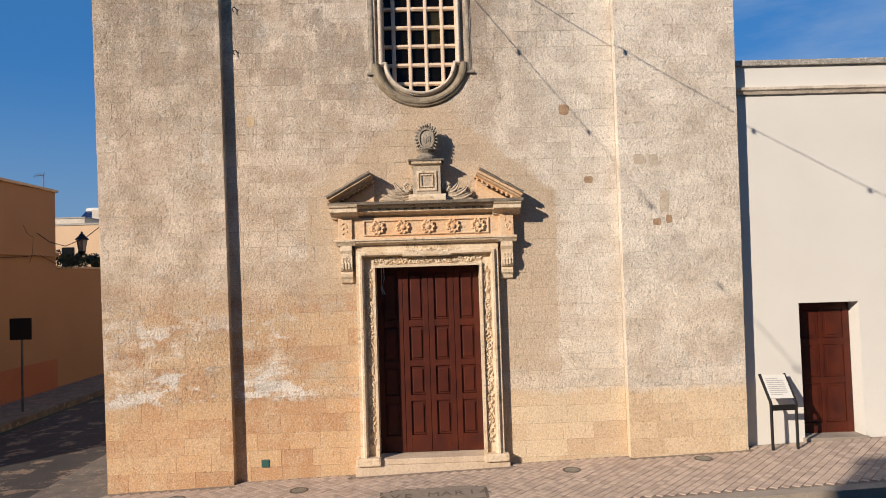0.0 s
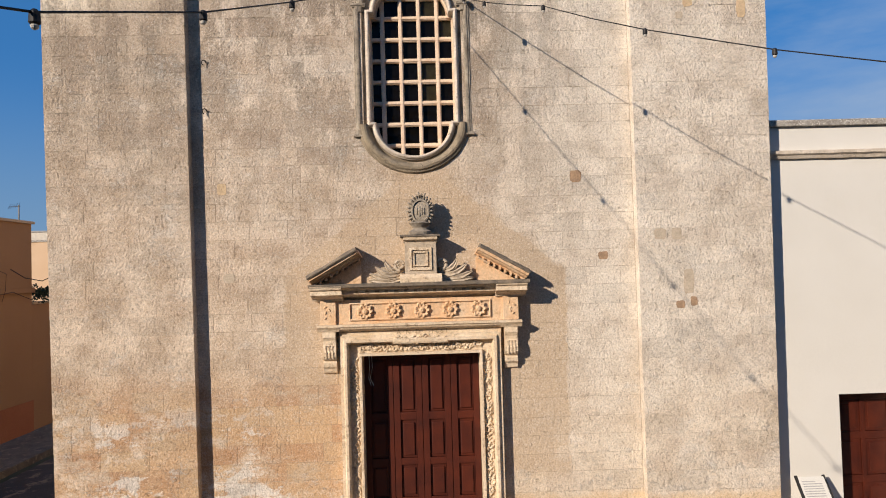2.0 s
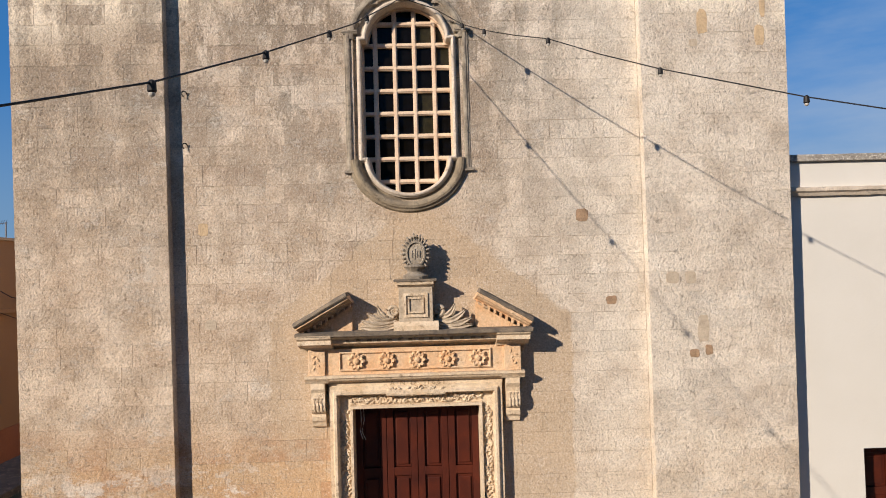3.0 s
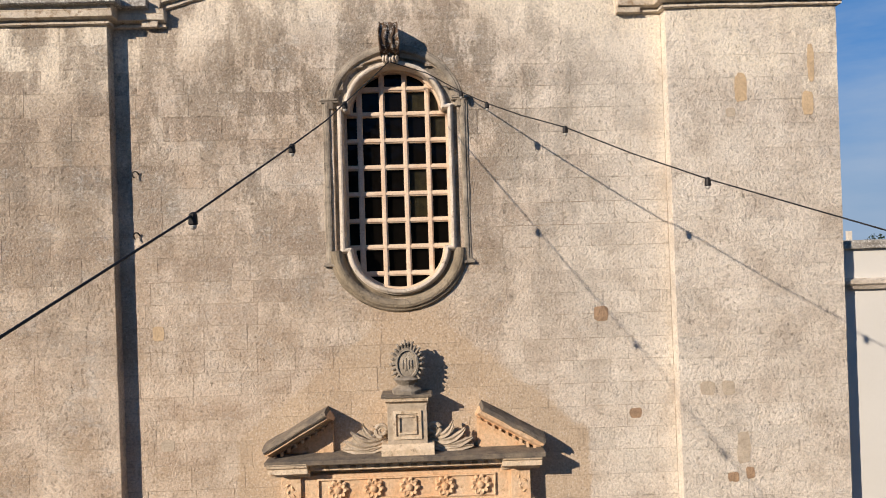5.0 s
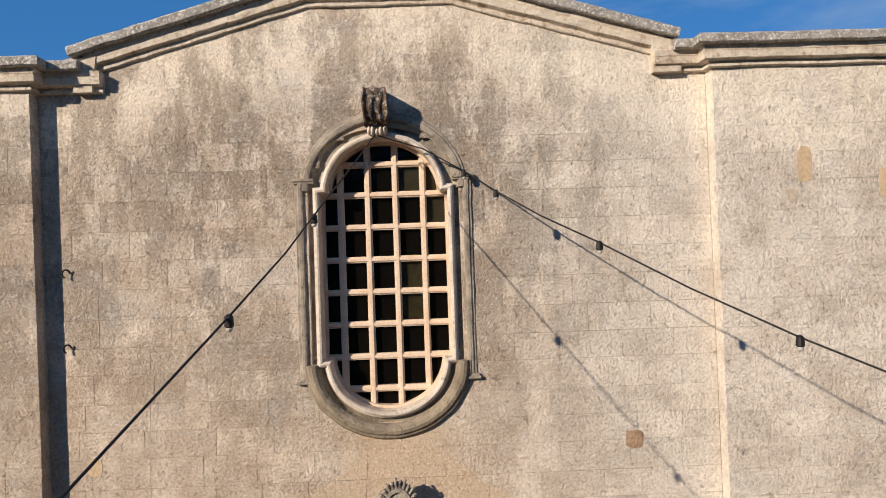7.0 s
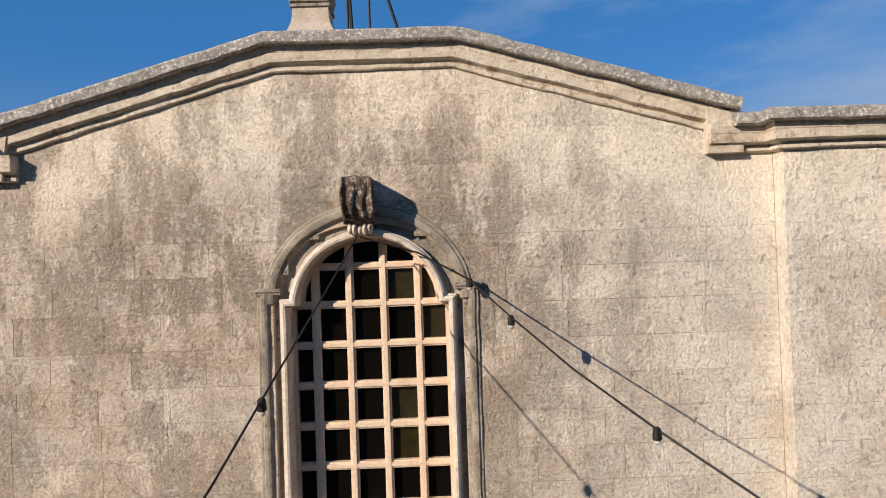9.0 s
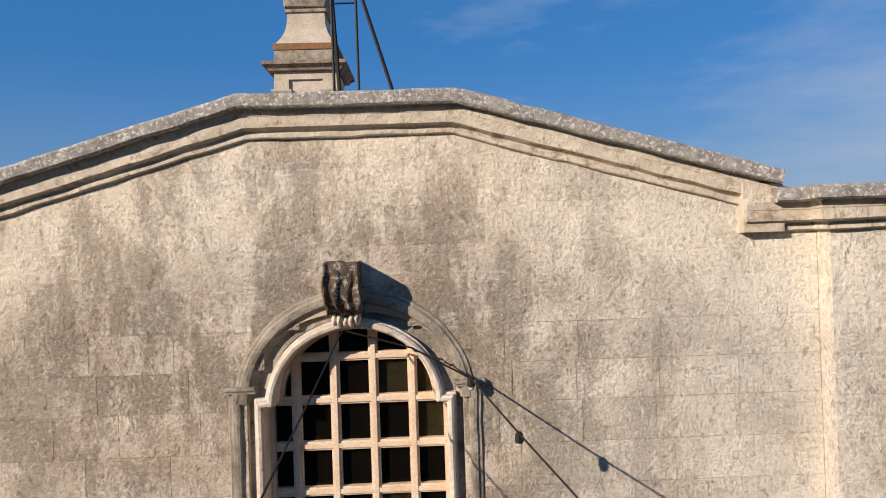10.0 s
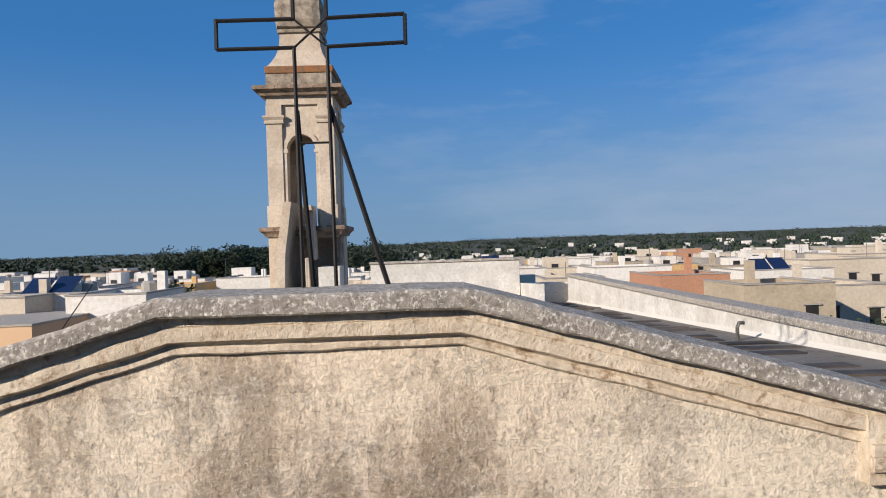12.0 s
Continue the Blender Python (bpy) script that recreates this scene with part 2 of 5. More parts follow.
STONE = facade_stone()
JOINT = plain("joint_mortar", (0.36, 0.27, 0.185), (0.60, 0.485, 0.36), 2)
CARVED = plain("carved_limestone", (0.78, 0.64, 0.47), (0.64, 0.48, 0.31), 4, 0.9, 30, 0.014, dark=(0.32, 0.23, 0.145), spot=(0.54, 0.66))
WARM = plain("warm_orange_limestone", (0.70, 0.425, 0.225), (0.74, 0.56, 0.38), 3, 0.9, 30, 0.014, dark=(0.40, 0.24, 0.125))
MOSSY = plain("weather_blackened_stone", (0.26, 0.205, 0.145), (0.12, 0.10, 0.08), 7, 0.95, 35, 0.014, dark=(0.055, 0.05, 0.042))
SURROUND = plain("grey_weathered_surround", (0.44, 0.375, 0.29), (0.16, 0.13, 0.10), 5, 0.95, 26, 0.018, dark=(0.09, 0.078, 0.062))
CORNICE = plain("cornice_limestone", (0.72, 0.63, 0.505), (0.54, 0.445, 0.335), 5, 0.92, 30, 0.014, dark=(0.34, 0.245, 0.16), spot=(0.54, 0.63))
COPING = plain("lichened_grey_coping", (0.43, 0.39, 0.34), (0.22, 0.195, 0.165), 14, 0.95, 45, 0.016, dark=(0.68, 0.645, 0.58), spot=(0.52, 0.60))
WOOD = plain("dark_red_door_wood", (0.086, 0.016, 0.0065), (0.048, 0.0095, 0.0055), 3, 0.5, 50, 0.0015)
WOOD.node_tree.nodes["Principled BSDF"].inputs["Specular IOR Level"].default_value = 0.3
CREAM = plain("peeling_cream_window_wood", (0.76, 0.60, 0.44), (0.66, 0.47, 0.32), 7, 0.6, 50, 0.002, dark=(0.40, 0.25, 0.14), spot=(0.60, 0.70))
SILLSTONE = plain("mossy_dark_sill_stone", (0.36, 0.29, 0.20), (0.17, 0.135, 0.092), 4, 0.95, 26, 0.018, dark=(0.075, 0.06, 0.045))
LIPSTONE = plain("pale_worn_lip_stone", (0.72, 0.62, 0.51), (0.50, 0.42, 0.33), 4, 0.92, 30, 0.010, dark=(0.22, 0.18, 0.135), spot=(0.57, 0.66))
WHITE = plain("white_limewash", (0.70, 0.672, 0.615), (0.66, 0.63, 0.57), 0.8, 0.9, 160, 0.001)
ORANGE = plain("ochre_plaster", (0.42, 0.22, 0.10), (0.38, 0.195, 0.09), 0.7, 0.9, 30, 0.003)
TERRA = plain("terracotta_plinth_paint", (0.42, 0.15, 0.065), (0.38, 0.13, 0.055), 0.8, 0.9, 30, 0.003)
PEACH = plain("peach_plaster", (0.66, 0.46, 0.29), (0.62, 0.42, 0.26), 0.7, 0.9, 30, 0.003)
IRON = plain("black_wrought_iron", (0.012, 0.011, 0.011), (0.022, 0.018, 0.016), 20, 0.6, 80, 0.001, 0.4)
PAVER = plain("pinkish_stone_paver", (0.60, 0.46, 0.36), (0.52, 0.395, 0.305), 4, 0.85, 60, 0.003, vary=0.3)
GROUT = plain("paver_grout", (0.22, 0.17, 0.13), (0.28, 0.22, 0.17), 5)
ASPHALT = plain("worn_asphalt", (0.070, 0.058, 0.050), (0.045, 0.038, 0.034), 1.1, 0.9, 70, 0.010, dark=(0.14, 0.12, 0.10))
SCROLLSTONE = plain("grey_carved_limestone", (0.56, 0.46, 0.345), (0.40, 0.32, 0.23), 6, 0.92, 30, 0.010, dark=(0.26, 0.20, 0.14))
KERB = plain("kerb_stone", (0.36, 0.30, 0.24), (0.28, 0.235, 0.19), 3, 0.9, 40, 0.005)
FLANK = plain("dark_footway_stone", (0.20, 0.165, 0.13), (0.12, 0.10, 0.08), 2.2, 0.92, 30, 0.014, dark=(0.27, 0.215, 0.16), spot=(0.54, 0.60))
# pale spots put patches of sun into the asphalt's colour
SUNPATCHED = plain("sun_patched_side_asphalt", (0.075, 0.060, 0.050), (0.042, 0.035, 0.031), 0.7, 0.92, 60, 0.012, dark=(0.22, 0.155, 0.105), spot=(0.54, 0.58))
EARTH = plain("dry_farmland", (0.030, 0.036, 0.016), (0.10, 0.085, 0.048), 0.014, 0.95, 0.2, 0.02, dark=(0.022, 0.030, 0.012), spot=(0.48, 0.56))
LEAF = plain("dark_foliage", (0.035, 0.055, 0.02), (0.02, 0.036, 0.013), 2, 0.7, 12, 0.02, vary=0.5)


# ---- mesh tools ----
def part(name, bm, material, parent=None, label=""):
    me = bpy.data.meshes.new(name)
    bmesh.ops.recalc_face_normals(bm, faces=bm.faces)
    bm.to_mesh(me)
    bm.free()
    me.materials.append(material)
    ob = new(name, me)
    if parent:
        ob.parent = parent
    if label:
        ob["label"] = label
    return ob


def thing(name, label, category, group="", kind=""):
    return tagged(new(name), label, category, group, kind)


def box(x0, x1, y0, y1, z0, z1, bevel=0.0, bm=None):
    own = bmesh.new()
    v = [own.verts.new((x, y, z)) for x in (x0, x1) for y in (y0, y1) for z in (z0, z1)]
    for f in ((0, 1, 3, 2), (4, 6, 7, 5), (0, 4, 5, 1), (2, 3, 7, 6), (0, 2, 6, 4), (1, 5, 7, 3)):
        own.faces.new([v[i] for i in f])
    bmesh.ops.recalc_face_normals(own, faces=own.faces)
    if bevel:
        bmesh.ops.bevel(own, geom=own.edges[:], offset=bevel, segments=2, affect="EDGES", profile=0.6)
    if bm is None:
        return own
    join(bm, own)
    return bm


def join(bm, other, m=None):
    """Adds other to bm, moved by m, and frees it."""
    if m is not None:
        bmesh.ops.transform(other, matrix=m, verts=other.verts)
    idx = {}
    for v in other.verts:
        idx[v] = bm.verts.new(v.co)
    for f in other.faces:
        try:
            bm.faces.new([idx[v] for v in f.verts])
        except ValueError:
            pass
    other.free()
    return bm


def slab(outline, y0, y1, holes=()):
    """An x-z outline pushed from y0 to y1."""
    bm = bmesh.new()
    a = [bm.verts.new((x, y0, z)) for x, z in outline]
    b = [bm.verts.new((x, y1, z)) for x, z in outline]
    bm.faces.new(a)
    bm.faces.new(b[::-1])
    for i in range(len(a)):
        j = (i + 1) % len(a)
        bm.faces.new((a[i], a[j], b[j], b[i]))
    bmesh.ops.recalc_face_normals(bm, faces=bm.faces)
    return bm


def moulding(path, profile, y0=0.0, closed=False):
    """A profile of (out, up) carried along an x-z path on the facade, mitred; up lies to the left of the way."""
    bm = bmesh.new()
    n, rings = len(path), []
    for i, (x, z) in enumerate(path):
        dirs = []
        for a, b in ((i - 1, i), (i, i + 1)):
            if closed or (a >= 0 and b < n):
                p, q = path[a % n], path[b % n]
                d = Vector((q[0] - p[0], q[1] - p[1]))
                if d.length > 1e-6:
                    dirs.append(d.normalized())
        nrm = sum((Vector((-d.y, d.x)) for d in dirs), Vector((0, 0))).normalized()
        k = 1 / max(0.35, nrm.dot(Vector((-dirs[0].y, dirs[0].x))))
        rings.append([bm.verts.new((x + nrm.x * u * k, y0 - o, z + nrm.y * u * k)) for o, u in profile])
    m = len(profile)
    for i in range(n if closed else n - 1):
        a, b = rings[i], rings[(i + 1) % n]
        for j in range(m):
            bm.faces.new((a[j], a[(j + 1) % m], b[(j + 1) % m], b[j]))
    if not closed:
        bm.faces.new(rings[0])
        bm.faces.new(rings[-1][::-1])
    return bm


def moulding_plan(path, profile, z0):
    """A profile of (out, up) carried along an x-y path; out lies to the right of the way."""
    bm = bmesh.new()
    n, rings = len(path), []
    for i, (x, y) in enumerate(path):
        dirs = [(Vector(path[b]) - Vector(path[a])).normalized() for a, b in ((i - 1, i), (i, i + 1)) if a >= 0 and b < n]
        nrm = sum((Vector((d.y, -d.x)) for d in dirs), Vector((0, 0))).normalized()
        k = 1 / max(0.35, nrm.dot(Vector((dirs[0].y, -dirs[0].x))))
        rings.append([bm.verts.new((x + nrm.x * o * k, y + nrm.y * o * k, z0 + u)) for o, u in profile])
    m = len(profile)
    for a, b in zip(rings, rings[1:]):
        for j in range(m):
            bm.faces.new((a[j], a[(j + 1) % m], b[(j + 1) % m], b[j]))
    bm.faces.new(rings[0])
    bm.faces.new(rings[-1][::-1])
    return bm


def tube(points, radius, sides=8, taper=None):
    bm = bmesh.new()
    rings = []
    pts = [Vector(p) for p in points]
    for i, p in enumerate(pts):
        d = (pts[min(i + 1, len(pts) - 1)] - pts[max(i - 1, 0)]).normalized()
        s = d.cross(Vector((0, 0, 1)))
        s = s.normalized() if s.length > 1e-4 else Vector((1, 0, 0))
        u = s.cross(d)
        r = radius if taper is None else radius + (taper - radius) * i / (len(pts) - 1)
        rings.append([bm.verts.new(p + r * (math.cos(a) * s + math.sin(a) * u)) for a in (2 * math.pi * k / sides for k in range(sides))])
    for a, b in zip(rings, rings[1:]):
        for j in range(sides):
            bm.faces.new((a[j], a[(j + 1) % sides], b[(j + 1) % sides], b[j]))
    bm.faces.new(rings[0][::-1])
    bm.faces.new(rings[-1])
    return bm


def lathe(profile, sides=20, centre=(0, 0, 0)):
    """Profile of (radius, z) turned about the upright axis."""
    bm = bmesh.new()
    cx, cy, cz = centre
    rings = [[bm.verts.new((cx + r * math.cos(2 * math.pi * k / sides), cy + r * math.sin(2 * math.pi * k / sides), cz + z)) for k in range(sides)] for r, z in profile]
    for a, b in zip(rings, rings[1:]):
        for j in range(sides):
            bm.faces.new((a[j], a[(j + 1) % sides], b[(j + 1) % sides], b[j]))
    bm.faces.new(rings[0][::-1])
    bm.faces.new(rings[-1])
    return bm


def arc(cx, cz, rx, rz, a0, a1, n):
    return [(cx + rx * math.cos(radians(a0 + (a1 - a0) * i / n)), cz + rz * math.sin(radians(a0 + (a1 - a0) * i / n))) for i in range(n + 1)]


def fall(x):
    """Height of the sloping ground along the street front."""
    return -0.12 + 0.03 * max(-14.0, min(12.0, x))


# ---- the ground ----
def ground_height(x, y):
    far = max(0.0, min(1.0, (y - 400) / 2400.0))
    right = max(0.0, min(1.0, (x + 700) / 2400))
    return fall(x) - 0.17 - (0.5 if y > 40 else 0) + far * (22 + 18 * right + 5 * math.sin(x * 0.0016 + 1.0) + 3 * math.sin(x * 0.0047))


def ground_sheet():
    """One sheet out to the horizon, following the street's slope near by, rising in low hills far away."""
    bm = bmesh.new()
    xs = [-4200, -2600, -1500, -800, -400, -180, -80, -40, -14, -8, -4, 0, 4, 8, 12, 40, 80, 180, 400, 800, 1500, 2600, 4200]
    ys = [-3000, -800, -200, -60, -30, -12, 0, 12, 30, 60, 150, 300, 500, 800, 1200, 1600, 2100, 2600, 3200, 4200]
    grid = []
    for y in ys:
        row = []
        for x in xs:
            row.append(bm.verts.new((x, y, ground_height(x, y))))
        grid.append(row)
    for a, b in zip(grid, grid[1:]):
        for i in range(len(xs) - 1):
            bm.faces.new((a[i], a[i + 1], b[i + 1], b[i]))
    return bm


tagged(part("ground", ground_sheet(), EARTH), "dry olive farmland rising to low hills", "ground", kind="structure")


def sloped(x0, x1, y0, y1, lift, depth, bevel=0.0):
    bm = box(x0, x1, y0, y1, -depth, 0, bevel)
    for v in bm.verts:
        v.co.z += fall(v.co.x) + lift
    return bm


def strip(xs, y0, y1, lift, depth):
    bm = bmesh.new()
    for a, b in zip(xs, xs[1:]):
        join(bm, sloped(a, b, y0, y1, lift, depth))
    return bm


pavement = tagged(part("pavement", strip([-4.72, -2, 0, 2, 4, 6, 8, 12], -1.9, 0.15, -0.012, 0.25), GROUT), "pinkish stone pavement in front of the church", "pavement", kind="structure")
tagged(part("kerb", strip([-4.72, -2, 0, 2, 4, 6, 8, 12], -2.08, -1.9, 0.0, 0.25), KERB), "worn pale kerb stone along the pavement", "kerb", kind="structure")
tagged(part("road", strip([-9.6, -4.9, 0, 4, 8, 12], -16, -2.08, -0.13, 0.2), ASPHALT), "worn grey asphalt street before the church", "road", kind="structure")
tagged(part("side_road", strip([-9.6, -7.2, -4.9], -2.08, 60, -0.127, 0.2), SUNPATCHED), "asphalt side street in shade, sun patches in its colour", "road", kind="structure")
# the shade on this footway is put into its dark stone colour
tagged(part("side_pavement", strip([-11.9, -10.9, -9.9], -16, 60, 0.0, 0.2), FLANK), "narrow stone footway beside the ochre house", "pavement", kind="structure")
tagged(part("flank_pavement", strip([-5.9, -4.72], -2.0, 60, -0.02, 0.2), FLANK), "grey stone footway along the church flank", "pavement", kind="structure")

# ---- church front: core walls, mouldings ----
facade = thing("wall_facade", "weathered limewashed limestone church front with corner pilasters", "facade", kind="structure")
OPEN_W, OPEN_TOP, OPEN_BOT = 0.565, 7.43, 5.955
ARCH_W, ARCH_H, BOWL_H = 0.500, 0.47, 0.455


def half_opening(z, grow=0.0):
    """Half width of the tall round-ended window at height z; its ends are a little narrower than its middle."""
    if OPEN_BOT - grow <= z <= OPEN_TOP + grow:
        return OPEN_W + grow
    if z > OPEN_TOP:
        f = (z - OPEN_TOP) / (ARCH_H + grow)
    else:
        f = (OPEN_BOT - z) / (BOWL_H + grow)
    return (ARCH_W + grow) * math.sqrt(1 - f * f) if f < 1 else 0.0


def window_shape(grow=0.0):
    """Outline of the opening, widened by grow, with shoulders where the round ends meet the sides."""
    w, e = OPEN_W + grow, ARCH_W + grow
    return arc(WINX, OPEN_TOP, e, ARCH_H + grow, 0, 180, 24) + [(WINX - w, OPEN_TOP + grow - 0.002), (WINX - w, OPEN_BOT - grow + 0.002)] + arc(WINX, OPEN_BOT, e, BOWL_H + grow, 180, 360, 24) + [(WINX + w, OPEN_BOT - grow + 0.002), (WINX + w, OPEN_TOP + grow - 0.002)]


WINX = -0.012
window_outline = window_shape()
CUT_GROW = 0.10
FACE = 0.005
PIL = -0.14


def pilaster_edges(s, z):
    """Inner and outer edge of a corner pilaster at height z; the west one leans outwards as it rises."""
    return (2.905, 4.655 + 0.0125 * z) if s > 0 else (-2.885 - 0.0138 * z, -4.70 - 0.0195 * z)


def core(right_half):
    """Half of the central wall, with half of the door and of the window cut out of it."""
    s = 1 if right_half else -1
    w = OPEN_W + CUT_GROW
    win = arc(WINX, OPEN_BOT - CUT_GROW, w, BOWL_H, -90, 0 if s > 0 else -180, 14) + arc(WINX, OPEN_TOP + CUT_GROW, w, ARCH_H, 0 if s > 0 else 180, 90, 14)
    win[0], win[-1] = (0.02, win[0][1]), (0.02, win[-1][1])
    o = [(0.78 * s, -0.6), (3.02 * s, -0.6), (3.02 * s, 8.62), (0.65 * s, 9.2), (0.02, 9.2)] + win[::-1] + [(0.02, 2.88), (0.78 * s, 2.88)]
    return slab(o if s > 0 else o[::-1], FACE, 0.55)


part("core_wall", core(True), JOINT, facade)
part("core_wall", core(False), JOINT, facade)
for s in (-1, 1):
    (i0, o0), (i1, o1) = pilaster_edges(s, -0.6), pilaster_edges(s, 8.62)
    wide = [(i0, -0.6), (o0, -0.6), (o1, 8.62), (i1, 8.62)]
    part("pilaster_core", slab(wide if s > 0 else wide[::-1], PIL + FACE, 0.55), STONE, facade)

GABLE = [(2.47, 8.54), (0.63, 9.055), (-0.63, 9.055), (-2.52, 8.51)]
CORN = [(0.0, 0.026), (0.018, 0.026), (0.028, 0.034), (0.028, 0.056), (0.016, 0.064), (0.020, 0.074), (0.052, 0.084), (0.066, 0.09), (0.07, 0.150), (0.062, 0.153), (0.066, 0.158), (0.072, 0.205), (-0.3, 0.205), (-0.3, 0.026)]
SLAB = [(-0.45, 0.196), (0.125, 0.196), (0.137, 0.206), (0.137, 0.268), (0.12, 0.286), (-0.45, 0.286)]


def flip(path):
    return path[::-1]


def dense(path, step=0.12):
    out = []
    for p, q in zip(path, path[1:]):
        k = max(1, int(math.hypot(q[0] - p[0], q[1] - p[1]) / step))
        out += [(p[0] + (q[0] - p[0]) * i / k, p[1] + (q[1] - p[1]) * i / k) for i in range(k)]
    return out + [path[-1]]


def rough(bm, amount, scale=6.0):
    """Wears the edges unevenly."""
    for v in bm.verts:
        v.co += Vector(noise.noise_vector(v.co * scale)) * amount
    return bm


part("gable_cornice", rough(moulding(dense(flip(GABLE)), CORN), 0.010, 8), CORNICE, facade, "cream limestone gable cornice with chipped edges")
part("gable_coping", rough(moulding(dense([(-2.62, 8.48), (-0.63, 9.055), (0.63, 9.055), (2.58, 8.51)]), SLAB), 0.009), COPING, facade, "grey lichened coping slabs")
for s in (-1, 1):
    inner, outer = pilaster_edges(s, 8.4)
    drop = 0.0 if s > 0 else -0.045
    path = [(2.42 * s, 0.0), (inner, 0.0), (inner, PIL), (outer, PIL), (outer, 0.6)]
    if s < 0:
        path = path[::-1]

    def fine_path(p, step=0.12):
        return dense(p, step)
    part("wing_cornice", rough(moulding_plan(fine_path(path), [(o * 1.5, u) for o, u in CORN], 8.385 + drop), 0.007), CORNICE, facade, "cream limestone cornice over the pilaster")
    part("wing_coping", rough(moulding_plan(fine_path([(path[0][0] + 0.16 * s if s > 0 else path[0][0], path[0][1])] + path[1:-1] + [(path[-1][0] + (0.16 * s if s < 0 else 0), path[-1][1])]), [(o * 1.25, u) for o, u in SLAB], 8.39 + drop), 0.008), COPING, facade, "grey lichened coping slabs")
    stop = [(s * a, z + drop) for a, z in ((2.41 if s > 0 else 2.50, 8.41), (2.66, 8.41), (2.66, 8.70), (2.41 if s > 0 else 2.46, 8.72))]
    part("cornice_stop", rough(slab(stop if s > 0 else stop[::-1], -0.076, 0.2), 0.004), CORNICE, facade)


# ---- the tall window ----
window = thing("window_1", "tall round-ended church window with a cream timber grid and dark panes", "window", kind="structure")
LIP = [(-0.30, 0.0), (0.022, 0.0), (0.040, 0.010), (0.044, 0.026), (0.034, 0.040), (0.012, 0.046), (0.006, 0.058), (-0.10, 0.062), (-0.30, 0.062)]
BAND = [(-0.20, 0.0), (-0.034, 0.0), (-0.042, 0.025), (-0.040, 0.060), (-0.022, 0.084), (0.004, 0.094), (0.024, 0.104), (0.028, 0.122), (0.026, 0.146), (0.014, 0.158), (0.012, 0.176), (0.0, 0.184), (-0.20, 0.184)]
BOWL = [(-0.20, 0.0), (-0.030, 0.0), (-0.034, 0.018), (-0.010, 0.036), (0.034, 0.050), (0.060, 0.072), (0.070, 0.100), (0.062, 0.128), (0.040, 0.146), (0.036, 0.164), (0.014, 0.178), (0.0, 0.186), (-0.20, 0.186)]
part("inner_surround", rough(moulding(window_outline[::-1], LIP, closed=True), 0.004), LIPSTONE, window, "pale inner stone moulding with small shoulders")
part("arch_surround", rough(moulding(arc(WINX, OPEN_TOP + 0.02, ARCH_W + 0.06, ARCH_H + 0.04, 180, 0, 36), BAND), 0.007), SURROUND, window, "grey weathered arched stone surround")
part("sill_surround", rough(moulding(arc(WINX, OPEN_BOT - 0.02, ARCH_W + 0.06, BOWL_H + 0.04, 360, 180, 36), BOWL), 0.008), SILLSTONE, window, "blackened curved stone surround below the window")
RING = [(-0.05, 0.0), (-0.003, 0.0), (-0.003, 0.24), (-0.05, 0.24)]
part("arch_backing", moulding(arc(WINX, OPEN_TOP + 0.05, ARCH_W + 0.20, ARCH_H + 0.17, 180, 0, 36), RING), STONE, facade)
part("bowl_backing", moulding(arc(WINX, OPEN_BOT - 0.05, ARCH_W + 0.20, BOWL_H + 0.17, 360, 180, 36), RING), STONE, facade)
for s in (-1, 1):
    xs = WINX + s * (OPEN_W + 0.055)
    p = [(xs, 5.80), (xs, 7.53)]
    part("side_surround", rough(moulding(dense(p if s < 0 else p[::-1], 0.06), [(o, u * 0.86) for o, u in BAND]), 0.006), SURROUND, window, "grey weathered upright stone surround")
    for z0, d in ((5.775, 1), (5.795, 0), (7.55, 1), (7.53, 0)):
        w = 0.012 * d
        part("surround_ear", rough(box(*sorted((xs - s * 0.01, xs + s * (0.172 + w))), -0.030 - w, 0.10, z0 - 0.012, z0 + 0.012, 0.004), 0.003), SURROUND, window)
GLASS, gn, gb, gg = begin("old_dark_glass", 0.12)
gb.inputs["Base Color"].default_value = (0.008, 0.0065, 0.005, 1)
gb.inputs["Specular IOR Level"].default_value = 0.22
bump(gn, gb, tex(gn, "ShaderNodeTexNoise", 5.0, 2, gg.outputs["Position"]), 0.01)
AMBER = plain("mottled_amber_glass", (0.055, 0.042, 0.010), (0.025, 0.020, 0.006), 14, 0.3, 70, 0.004)
BARS_X = [-0.413, -0.163, 0.087, 0.337]
BARS_Z = [5.671, 5.961, 6.252, 6.544, 6.837, 7.13, 7.423, 7.70]
WY = 0.17
part("window_frame", moulding(window_outline[::-1], [(-0.26, -0.022), (-0.14, -0.022), (-0.14, 0.02), (-0.26, 0.02)], closed=True), CREAM, window, "cream painted timber frame")
for x in BARS_X:
    zt = OPEN_TOP + ARCH_H * math.sqrt(max(0, 1 - ((x - WINX) / ARCH_W) ** 2))
    zb = OPEN_BOT - BOWL_H * math.sqrt(max(0, 1 - ((x - WINX) / ARCH_W) ** 2))
    bm = box(x - 0.030, x + 0.030, WY, WY + 0.07, zb, zt, 0.004)
    box(x - 0.016, x + 0.016, WY - 0.012, WY + 0.004, zb, zt, 0.003, bm)
    part("upright_bar", bm, CREAM, window)
for z in BARS_Z:
    h = half_opening(z)
    bm = box(WINX - h, WINX + h, WY + 0.004, WY + 0.066, z - 0.028, z + 0.028, 0.004)
    box(WINX - h, WINX + h, WY - 0.009, WY + 0.006, z - 0.015, z + 0.015, 0.003, bm)
    part("cross_bar", bm, CREAM, window)
ex, ez = [-0.60] + BARS_X + [0.58], [5.50] + BARS_Z + [7.87]
